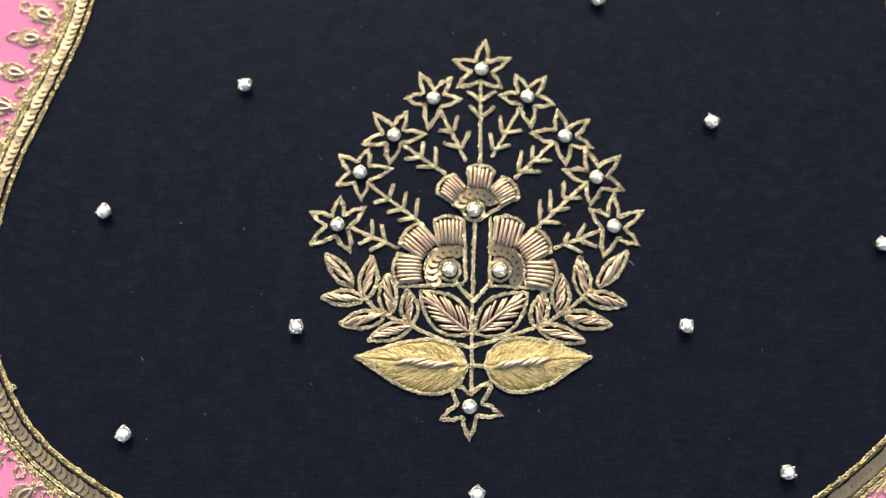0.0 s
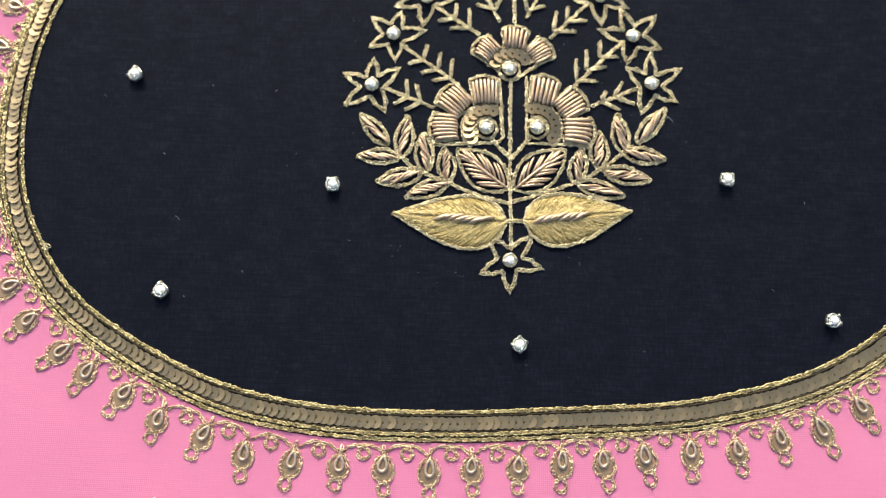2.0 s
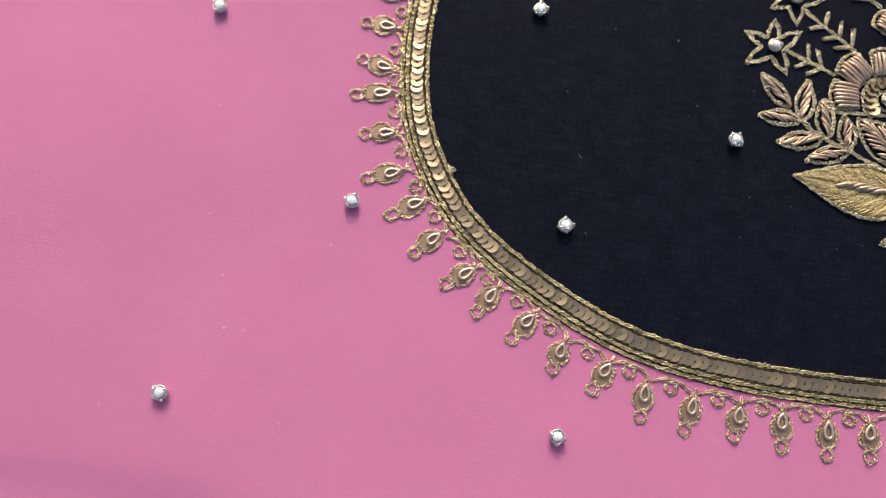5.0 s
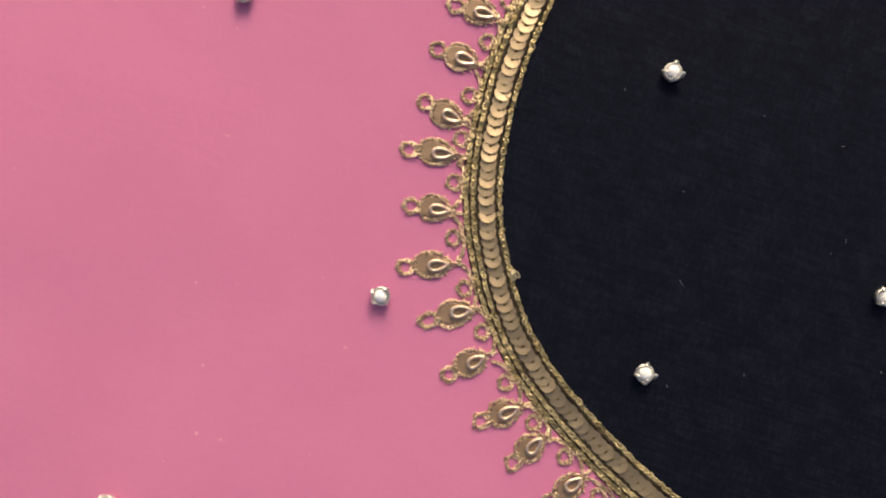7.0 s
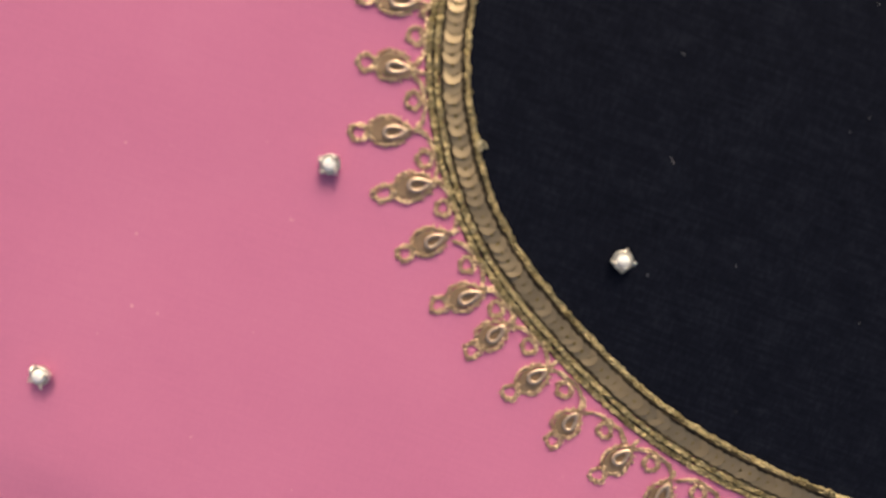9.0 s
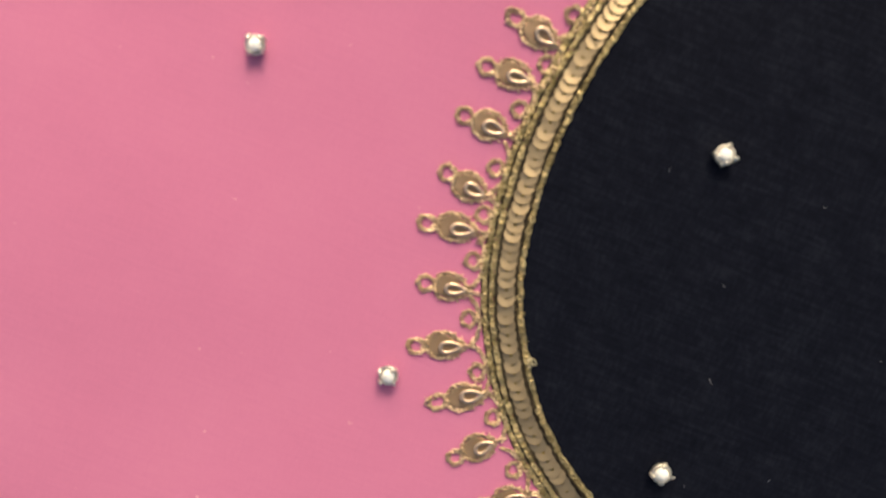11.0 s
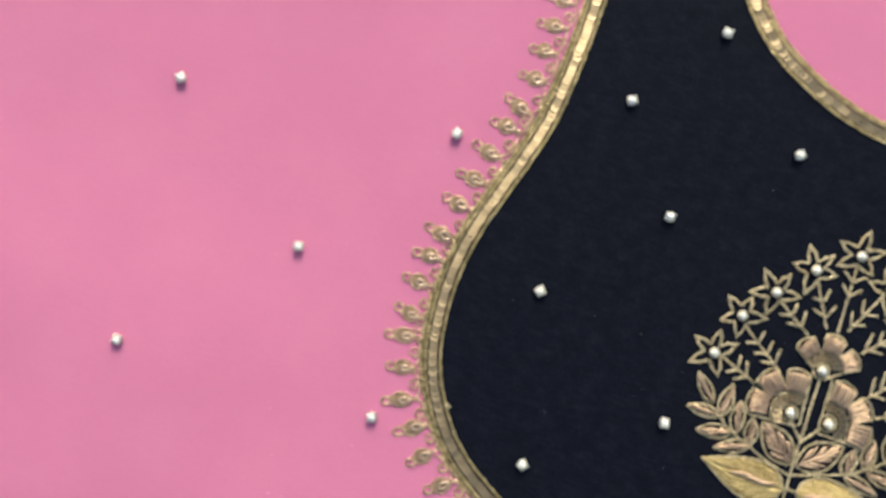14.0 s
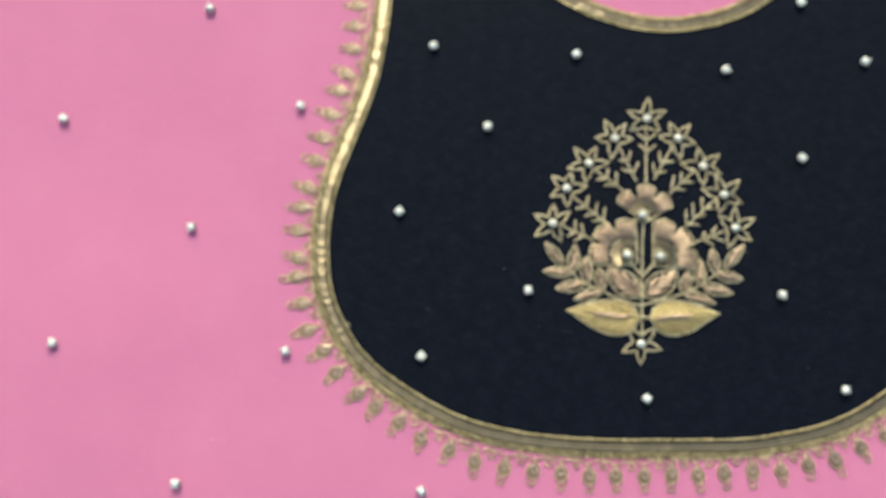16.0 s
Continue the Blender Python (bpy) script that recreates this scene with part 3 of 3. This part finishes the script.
def vein_leaf(bx, by, tx, ty, width):
    """A broad leaf: coils slant from a midrib to the edge on both sides."""
    length = math.hypot(tx - bx, ty - by)
    t = thing("leaf", bx, by, Z0, "broad leaf of rose-gold coils slanting from a midrib", "embroidered leaf", "broad leaves of the bouquet", math.degrees(math.atan2(ty - by, tx - bx)))
    g = Geo()
    chain(g, lens(length, width / 2, width / 2), 0.0, 1.4, 1.1, 0.18, True)
    part("edge", g, M_CHAIN, t, "pale gold chain stitch", "stuff")
    for side in (1, -1):
        for k in range(9):
            u = 0.08 + 0.7 * k / 8 + rnd.uniform(-0.015, 0.015)
            u2 = min(0.94, u + rnd.uniform(0.26, 0.34))
            w = width / 2 * math.sin(math.pi * u2 ** 0.87) ** 0.85 * rnd.uniform(0.68, 0.8)
            g = Geo()
            tube(g, smooth_line([(u * length, side * 0.3, 0.4), ((u * 0.6 + u2 * 0.4) * length, side * w * rnd.uniform(0.42, 0.55), 1.0 + rnd.uniform(-0.15, 0.15)), (u2 * length, side * w, 0.4)], 4), 0.37 * rnd.uniform(0.9, 1.1), 6)
            part("coil", g, M_COIL, t)
    g = Geo()
    tube(g, smooth_line([(0.3, 0, 0.5), (length * 0.4, 0.2, 0.95), (length * 0.72, 0, 0.8)], 5), 0.45, 6)
    part("midrib", g, M_COIL, t)


def gold_leaf(bx, by, tx, ty, wide_l, wide_r, r0, r1, back):
    """A padded leaf of close satin stitches with a twisted coil along its middle."""
    length = math.hypot(tx - bx, ty - by)
    t = thing("leaf", bx, by, Z0, "large padded leaf in bright yellow-gold satin stitch", "embroidered leaf", "satin leaves of the bouquet", math.degrees(math.atan2(ty - by, tx - bx)))
    def shape(u):
        return max(0.0, u) ** 0.58 * max(0.0, 1.0 - u) ** 1.2 / 0.3245

    rim = np.linspace(0, 1, 22)
    half = np.array([shape(u) for u in rim])
    edge = np.vstack([np.c_[rim * length, half * wide_l], np.c_[rim[::-1] * length, -half[::-1] * wide_r][1:-1]])
    g = Geo()
    rows = []
    for f, z in ((1.0, 0.02), (0.97, 0.35), (0.75, 0.7), (0.4, 0.85), (0.05, 0.9)):
        cx = length * 0.45
        rows.append(np.c_[(edge[:, 0] - cx) * (f * 0.6 + 0.4 * f) + cx, edge[:, 1] * f, np.full(len(edge), z)])
    k = len(edge)
    g.add(np.vstack(rows), [(i * k + j, i * k + (j + 1) % k, (i + 1) * k + (j + 1) % k, (i + 1) * k + j) for i in range(4) for j in range(k)])
    part("padding", g, M_PAD, t, "dull gold padding")
    for side, wide in ((1, wide_l), (-1, wide_r)):
        g = Geo()
        for k in range(470):
            u = rnd.uniform(-0.12, 0.93)
            slant = (0.30 if side == back else 0.22) * rnd.uniform(0.85, 1.15)
            i0 = max(0.0, rnd.uniform(-0.3, 0.62))
            i1 = min(1.0, i0 + rnd.uniform(0.3, 0.55))
            pts = []
            lift = rnd.uniform(0.0, 0.16)
            for f in (i0, i0 * 0.6 + i1 * 0.4, i0 * 0.25 + i1 * 0.75, i1):
                at = max(0.012, min(0.985, u + slant * f))
                pts.append((at * length, side * wide * shape(at) * 0.94 * f, 0.2 + 0.72 * math.cos(f * 1.35) + lift + (0.0 if f in (i0, i1) else 0.12)))
            if pts[-1][0] - pts[0][0] > 0.6:
                tube(g, pts, rnd.uniform(0.09, 0.15), 4)
        for k in range(240):
            u, f, a = rnd.uniform(0.03, 0.92), rnd.uniform(0.05, 0.88), rnd.uniform(-0.2, 0.9) * side
            e = rnd.uniform(0.6, 1.3)
            x, y, z = u * length, side * wide * shape(u) * 0.94 * f, 0.42 + 0.72 * math.cos(f * 1.35)
            tube(g, [(x, y, z - 0.1), (x + e * 0.5 * math.cos(a), y + e * 0.5 * math.sin(a), z + rnd.uniform(0.05, 0.2)), (x + e * math.cos(a), y + e * math.sin(a), z - 0.12)], rnd.uniform(0.08, 0.13), 4)
        part("satin_half", g, M_SATIN, t, kind="stuff")
    g = Geo()
    chain(g, edge, 0.25, 1.35, 1.15, 0.21, True)
    part("edge", g, M_CHAIN, t, "pale gold chain stitch", "stuff")
    g = Geo()
    n = 7
    for k in range(n):
        c = r0 + (r1 - r0) * (k + 0.5) / n + rnd.uniform(-0.25, 0.25)
        d = (r1 - r0) / n * rnd.uniform(1.2, 1.6)
        y = rnd.uniform(-0.25, 0.25)
        tube(g, smooth_line([(c - d, y - 0.8, 0.95), (c - d * 0.35, y - 0.4, 1.7), (c + d * 0.3, y + 0.3, 1.75), (c + d, y + 0.8, 0.95)], 3), 0.52, 6)
    part("midrib", g, M_COIL, t, "rose-gold twisted coil", "stuff")


small_leaf(-34.4, 32, -42.7, 40.9, 4.3)
small_leaf(-30.5, 28.4, -29.4, 40.7, 4.9)
small_leaf(-31, 28.7, -42.6, 28.4, 4.3)
small_leaf(-23.9, 24.2, -24.7, 36, 4.9)
small_leaf(-24.9, 23.9, -36.9, 21.4, 4.9)
small_leaf(-17.2, 22.1, -18.9, 31.4, 4.7)
small_leaf(-16.9, 22.2, -28.7, 17.1, 4.6)
small_leaf(35.1, 35.1, 43.6, 45.7, 4.3)
small_leaf(31.4, 31.7, 29.8, 43.4, 4.7)
small_leaf(31.1, 32, 43.1, 30.4, 4.6)
small_leaf(24.4, 26.9, 24.6, 37.9, 4.9)
small_leaf(25.5, 26.6, 38.6, 24, 4.9)
small_leaf(17.6, 22.6, 19.6, 32.6, 4.7)
small_leaf(18.4, 22.6, 31.3, 19.2, 4.6)
vein_leaf(-0.8, 20.2, -15.2, 31.2, 10.3)
vein_leaf(0.9, 20.2, 15.2, 32.1, 10.3)
gold_leaf(-1.3, 10.7, -32.3, 12.2, 8.3, 6.6, 5.2, 18.6, 1)
gold_leaf(3.7, 11.3, 33.2, 15, 6.8, 8.0, 3.6, 16.2, -1)

# ---------------------------------------------------------------- fan flowers
_, SEQ_S = sequin_mesh("sequin", 1.62, 0.32, M_SEQUIN)


def fan_flower(cx, cy, petals, arc, pearl, sides, group="fan flowers of the bouquet"):
    """Petals of stout coils round an arc of overlapping sequins and a pearl; petals are (angle, near, far, half width)."""
    t = thing("fan_flower", cx, cy, Z0, "fan-shaped flower of rose-gold coils, sequins and a pearl", "embroidered flower", group)
    for ang, near, far, half in petals:
        c, s = math.cos(radians(ang)), math.sin(radians(ang))
        h = half + 0.75
        line = [(near - 0.3, -h * 0.74), (far - 0.4, -h), (far + 0.75, -h * 0.5), (far + 0.95, 0), (far + 0.75, h * 0.5), (far - 0.4, h), (near - 0.3, h * 0.74)]
        g = Geo()
        chain(g, [(a * c - b * s, a * s + b * c) for a, b in line], 0.05, 1.25, 1.15, 0.19, False, 0.16)
        petal = part("petal", g, M_CHAIN, t, "stout rose-gold coils laid side by side inside gold chain stitch")
        n = rnd.choice((6, 7, 7))
        for k in range(n):
            v = (k - (n - 1) / 2) / ((n - 1) / 2)
            w0, w1 = half * 0.82 * v, half * v
            bulge = 1.5 - 0.35 * abs(v) + rnd.uniform(-0.16, 0.16)
            sway, back, front = rnd.uniform(-0.14, 0.14), rnd.uniform(-0.25, 0.25), rnd.uniform(-0.3, 0.3)
            pts = []
            for f, z in ((0, 0.45), (0.1, 1.0), (0.35, bulge), (0.65, bulge), (0.9, 1.05), (1.0, 0.45)):
                rr = near + back * (1 - f) + (far + front - 0.24 * half * v * v - near) * f
                ww = w0 + (w1 - w0) * f + sway * math.sin(math.pi * f) + rnd.uniform(-0.05, 0.05)
                pts.append((rr * c - ww * s, rr * s + ww * c, z))
            g = Geo()
            tube(g, smooth_line(pts, 2), half * (0.98 / n) * rnd.uniform(0.92, 1.05), 7)
            part("coil", g, M_COIL, petal)
    a0, a1, rad, count = arc
    for k in range(count):
        a = radians(a0 + (a1 - a0) * k / (count - 1))
        ob = part("sequin", SEQ_S, None, t)
        way = math.degrees(a) + (90 if a1 > a0 else -90)
        ob.matrix_local = pose(rad * math.cos(a) * MM, rad * math.sin(a) * MM, (0.75 + 0.04 * k) * MM) @ pose(0, 0, 0, 0, 0, way) @ pose(0, 0, 0, 0, 20, 0)
    px, py = pearl
    seat = part("pearl_setting", Geo_ring(1.95), M_CHAIN, t, "gold ring of stitches")
    seat.location = (px * MM, py * MM, 0)
    pearl_parts_under(seat)
    g = Geo()
    a = np.linspace(0, 2 * np.pi, 25)[:-1]
    chain(g, np.c_[px + 3.0 * np.cos(a), py + 3.0 * np.sin(a)], 0.0, 1.4, 1.02, 0.17, True)
    lo, hi = radians(min(a0, a1) - 12), radians(max(a0, a1) + 12)
    b = np.linspace(lo, hi, 14)
    chain(g, np.c_[(rad - 2.2) * np.cos(b), (rad - 2.2) * np.sin(b)], 0.0, 1.4, 1.02, 0.17)
    chain(g, np.c_[(rad + 1.75) * np.cos(b), (rad + 1.75) * np.sin(b)], 0.0, 1.4, 1.02, 0.17)
    for x0, y0, x1, y1 in sides:
        chain(g, [(x0 - cx, y0 - cy), (x1 - cx, y1 - cy)], 0.05, 1.4, 1.05, 0.17, False, 0.2)
    part("stitches", g, M_CHAIN, t, kind="stuff")


fan_flower(-0.4, 55.9, [(139, 6.5, 12.2, 3.0), (84, 6.8, 13.0, 3.05), (36, 6.8, 12.9, 3.0)], (160, 38, 5.0, 6), (-0.5, 0.0), [(-7.5, 58.8, -2.1, 53.5), (9.8, 59.8, 0.8, 52.9), (2.7, 57.8, 9.7, 60.1)])
fan_flower(-7, 37.9, [(94, 7.4, 15.0, 3.45), (139, 8.2, 16.0, 3.45), (181, 8.2, 15.3, 3.5)], (222, 72, 5.3, 8), (-0.2, 0.0), [(-3.7, 53.0, -2.6, 39.1), (-3.4, 44.4, -2.4, 34.5), (-21.7, 32.4, -3.1, 34.0), (-15.2, 41.3, -11.0, 44.0)])
fan_flower(6.8, 38.6, [(79, 7.4, 15.2, 3.45), (37, 8.2, 16.0, 3.45), (-4, 8.0, 15.6, 3.5)], (104, -34, 5.5, 8), (0.2, -0.2), [(4.1, 53.9, 4.3, 34.8), (4.3, 34.0, 22.3, 33.7), (13.4, 36.9, 15.8, 34.5), (12.5, 42.6, 18.9, 42.9)])

# ---------------------------------------------------------------- edging of the panel
S0 = 60.0


edging = thing("sequin_edging", *BORDER.at(S0)[:2], 0, "border of overlapping matt gold sequins between gold chain stitch rows", "border trim")
EX, EY = BORDER.at(S0)[:2]


def row(name, line, off, z, owner, ox, oy, s0=0.0, s1=1e9, width=1.6):
    g = Geo()
    chain(g, line.offset(off, s0, s1) - (ox, oy), z, 1.45, width, 0.22, False, 0.12)
    part(name, g, M_BRAID, owner, "yellow-gold chain stitch", "stuff")


row("braid", BORDER, -2.85, PANEL_Z, edging, EX, EY, 0.0, 1e9, 1.25)
row("braid", BORDER, 2.75, 0.35, edging, EX, EY, 0.0, 1e9, 1.2)
row("braid", BORDER, 4.15, 0.05, edging, EX, EY, 0.0, 1e9, 1.2)
g = Geo()
for dx, dy in ((0.0, 0.0), (0.5, 0.6), (-0.3, 0.5)):
    link(g, -125.0 + dx - EX, -0.6 + dy - EY, PANEL_Z + 0.5, 2.1 + dx, 1.6, 1.2, 0.2)
part("knot", g, M_CHAIN, edging)
# gold thread that holds the sequins, seen in their holes
g = Geo()
p = BORDER.offset(0.0) - (EX, EY)
tube(g, np.c_[p, np.full(len(p), PANEL_Z + 0.25)], 0.6, 4, True, 0.4)
part("sewing_thread", g, M_PAD, edging, "dull gold sewing thread", "stuff")
# near-black strips that paint the shade in the gaps between the rows
g = Geo()
for off, z, r in ((-1.95, PANEL_Z + 0.1, 0.34), (2.0, PANEL_Z + 0.1, 0.3), (3.45, 0.15, 0.32), (4.7, 0.02, 0.2)):
    p = BORDER.offset(off) - (EX, EY)
    tube(g, np.c_[p, np.full(len(p), z)], r, 4)
M_GAP_SHADE = metal("dark_bronze_thread", (0.022, 0.016, 0.01), (0.06, 0.042, 0.022), 0.7, 0.1)
part("couching", g, M_GAP_SHADE, edging, "dark strips standing in for shade between the rows", "stuff")

# drops along the border: where each hangs along the line, how far out, its lean in degrees and its stretch
WEST_DROPS = [(97.0, 7.0, 3, 1.08), (107.2, 7.0, -2, 1.08), (117.4, 7.0, 2, 1.08), (127.6, 7.4, 4, 0.97), (139.3, 6.3, -1, 1.05), (153.5, 6.3, -8, 1.17), (161.0, 7.1, 11, 1.07), (173.6, 6.3, 6, 1.19), (184.4, 5.0, 8, 1.21), (195.4, 4.9, 8, 1.09), (208.1, 4.2, -6, 1.16), (215.5, 4.8, 4, 1.14), (225.7, 5.3, -6, 1.1), (237.7, 5.5, -16, 1.1), (244.0, 5.5, -2, 1.23), (254.6, 6.0, -14, 1.08), (264.4, 7.4, -11, 1.2), (273.6, 5.0, -5, 1.24), (282.4, 6.3, -3, 1.1), (294.4, 5.9, -20, 1.12), (301.3, 6.2, -2, 1.06)]
FOOT_DROPS = [(312.8, 5.8, -6, 1.1), (322.4, 7.8, 5, 0.97), (334.7, 6.6, -8, 1.06), (344.0, 7.9, 4, 1.1), (356.1, 7.5, -4, 1.12), (367.6, 7.3, -7, 1.0), (377.9, 6.7, 1, 1.11), (389.6, 7.2, -3, 1.11), (400.2, 6.9, -2, 1.06), (412.2, 7.1, -9, 1.04), (423.3, 5.8, -4, 1.17), (433.4, 6.3, 5, 1.13), (443.8, 5.3, 8, 1.14), (456.1, 5.2, -4, 1.13), (467.0, 7.2, -5, 1.0), (478.4, 6.4, -7, 1.04), (488.0, 6.7, 4, 1.2), (499.2, 6.1, 1, 1.11)]
DROPS = WEST_DROPS + FOOT_DROPS
DROPS += [(DROPS[-1][0] + 10.6 * k, 6.6, 0, 1.1) for k in range(1, 18)]


def drop_make():
    """A drop pointing along -y from its root: disc, coil loop, stitched edge, ring at the tip."""
    t = thing("drop_motif", 0, 0, 0, "bronze foil drop with coil loop and chain-stitched edge on pink cloth", "drop trim", "drops hanging from the border")
    g = Geo()
    seg = 18
    a = np.arange(seg) / seg * 2 * np.pi
    verts = [(2.15 * f * math.cos(t_), -4.9 + 2.3 * f * math.sin(t_), z) for f, z in ((0.15, 0.42), (0.96, 0.42), (1.0, 0.38), (1.0, 0.22)) for t_ in a]
    g.add(verts, [tuple(range(seg))] + [(k * seg + i, (k + 1) * seg + i, (k + 1) * seg + (i + 1) % seg, k * seg + (i + 1) % seg) for k in range(3) for i in range(seg)])
    part("disc", g, M_DROP, t, "flat bronze foil disc", smooth=False)
    g = Geo()
    lean = rnd.uniform(-0.5, 0.5)
    swell = rnd.uniform(0.85, 1.2)
    b = np.linspace(0, 2 * np.pi, 26)
    x = swell * 1.18 * np.sin(b) * ((1 - np.cos(b)) / 2 + 0.06) ** 0.5
    y = -1.7 - rnd.uniform(1.6, 1.9) * (1 - np.cos(b))
    tube(g, np.c_[x + lean * (y + 1.5) * 0.22, y, 0.86 - 0.12 * np.cos(b)], 0.38, 6, False, 0.8)
    part("coil_loop", g, M_LOOP, t, "rose-gold coil loop with its highlight put into the colour")
    g = Geo()
    b = np.linspace(0, 2 * np.pi, 26)[:-1]
    shape = np.c_[2.55 * np.sin(b) * (1 - 0.25 * np.cos(b)), -4.35 + 3.0 * np.cos(b)]
    chain(g, shape, 0.05, 1.1, 0.95, 0.16, True, 0.2)
    chain(g, [(0, 0.9), (0, -1.4)], 0.05, 1.2, 1.05, 0.2)
    for t_ in np.linspace(0, 2 * np.pi, 15)[:-1] + rnd.uniform(0, 0.4):
        r0, r1 = 1.04, 1.16 + rnd.uniform(-0.03, 0.06)
        e = rnd.uniform(-0.25, 0.25)
        tube(g, [(2.6 * r0 * math.sin(t_), -4.35 + 3.0 * r0 * math.cos(t_), 0.3), (2.6 * r1 * math.sin(t_ + e * 0.5), -4.35 + 3.0 * r1 * math.cos(t_ + e * 0.5), 0.16)], 0.27, 5)
    part("edge", g, M_EDGE, t, "pale gold chain stitch", "stuff")
    g = Geo()
    ox = rnd.uniform(-0.5, 0.5)
    chain(g, np.c_[ox + 1.42 * np.sin(b), -9.0 + 1.42 * np.cos(b)], 0.05, 0.95, 1.05, 0.165, True, 0.22)
    part("tip_ring", g, M_EDGE, t, "pale gold stitched ring", "stuff")
    return t


makes = [drop_make() for _ in range(9)]
for k, (s, out, lean, stretch) in enumerate(DROPS):
    x, y, ang = BORDER.at(s, out + 0.05)
    m = pose(x * MM, y * MM, 0, 0, 0, math.degrees(ang) + lean)
    if k < len(makes):
        makes[k].matrix_world = m @ Matrix.Diagonal((1, stretch, 1, 1))
    else:
        first = rnd.randrange(len(makes))
        copy_thing(makes[first], m @ Matrix.Diagonal((1, stretch / DROPS[first][3], 1, 1)))

# little rings between the drops, with their swags


def ring_make():
    t = thing("ring_motif", 0, 0, 0, "small ring in gold chain stitch hanging between drops", "ring trim", "rings between the drops")
    g = Geo()
    b = np.linspace(0, 2 * np.pi, 22)[:-1]
    chain(g, np.c_[1.45 * np.sin(b) + rnd.uniform(-0.3, 0.3), -1.0 + 1.42 * np.cos(b)], 0.05, 0.95, 1.05, 0.165, True, 0.25)
    part("ring", g, M_EDGE, t, "pale gold chain stitch", "stuff")
    g = Geo()
    chain(g, [(-5.4, -0.9), (-4.4, -0.1), (-3.2, 0.6), (-1.7, 1.0), (0, 1.1), (1.7, 1.0), (3.2, 0.6), (4.4, -0.1), (5.4, -0.9)], 0.05, 1.2, 1.0, 0.165, False, 0.2)
    part("swag", g, M_EDGE, t, "pale gold chain stitch", "stuff")
    return t


makes = [ring_make() for _ in range(7)]
for k in range(len(DROPS) - 1):
    near, far = DROPS[k][0], DROPS[k + 1][0]
    x, y, ang = BORDER.at((near + far) / 2, 0.5 * (DROPS[k][1] + DROPS[k + 1][1]) - 0.1 + rnd.uniform(-0.2, 0.2))
    m = pose(x * MM, y * MM, 0, 0, 0, math.degrees(ang) + rnd.uniform(-5, 5))
    if k < len(makes):
        makes[k].matrix_world = m
    else:
        copy_thing(makes[rnd.randrange(len(makes))], m)

# neckline edging
neck = thing("neckline_edging", *NECK.at(0)[:2], 0, "neckline border of matt gold sequins and chain stitch", "border trim")
NX, NY = NECK.at(0)[:2]
row("braid", NECK, 0.1, PANEL_Z, neck, NX, NY)
row("braid", NECK, -5.3, 0.45, neck, NX, NY)
row("braid", NECK, -6.3, 0.1, neck, NX, NY)

# sequins last: the stretch beside the pink cloth piece by piece, the rest joined
base_geo, SEQ_B = sequin_mesh("sequin", 1.74, 0.36, M_SEQUIN)


def sequin_pose(line, s, off, z, ox, oy, way=1):
    x, y, ang = line.at(s, off)
    return pose((x - ox) * MM, (y - oy) * MM, z * MM) @ pose(0, 0, 0, rnd.gauss(0, 0.8), 0, math.degrees(ang) + (0 if way > 0 else 180)) @ pose(0, 0, 0, 0, -13 + rnd.gauss(0, 0.8), rnd.uniform(0, 90))


def sequins(line, off, z, s0, s1, owner, ox, oy, pieces, way=1, pitch=1.86):
    g = Geo()
    tv, tf = np.concatenate(base_geo.v), base_geo.f
    s = s0
    while s < s1:
        m = sequin_pose(line, s, off + rnd.gauss(0, 0.08), z + rnd.uniform(0, 0.05), ox, oy, way)
        if pieces[0] <= s < pieces[1]:
            part("sequin", SEQ_B, None, owner).matrix_local = m
        else:
            r3, at = np.array(m.to_3x3()), np.array(m.translation) / MM
            g.add(tv @ r3.T + at, tf)
        s += pitch * rnd.uniform(0.9, 1.1)
    if g.n:
        part("sequin_band", g, M_SEQUIN_J, owner, kind="stuff")


sequins(BORDER, 0.0, PANEL_Z + 0.62, 0.0, BORDER.length, edging, EX, EY, (110.0, 640.0))
sequins(NECK, -2.4, PANEL_Z + 0.55, 0.0, NECK.length, neck, NX, NY, (0.0, 0.0))
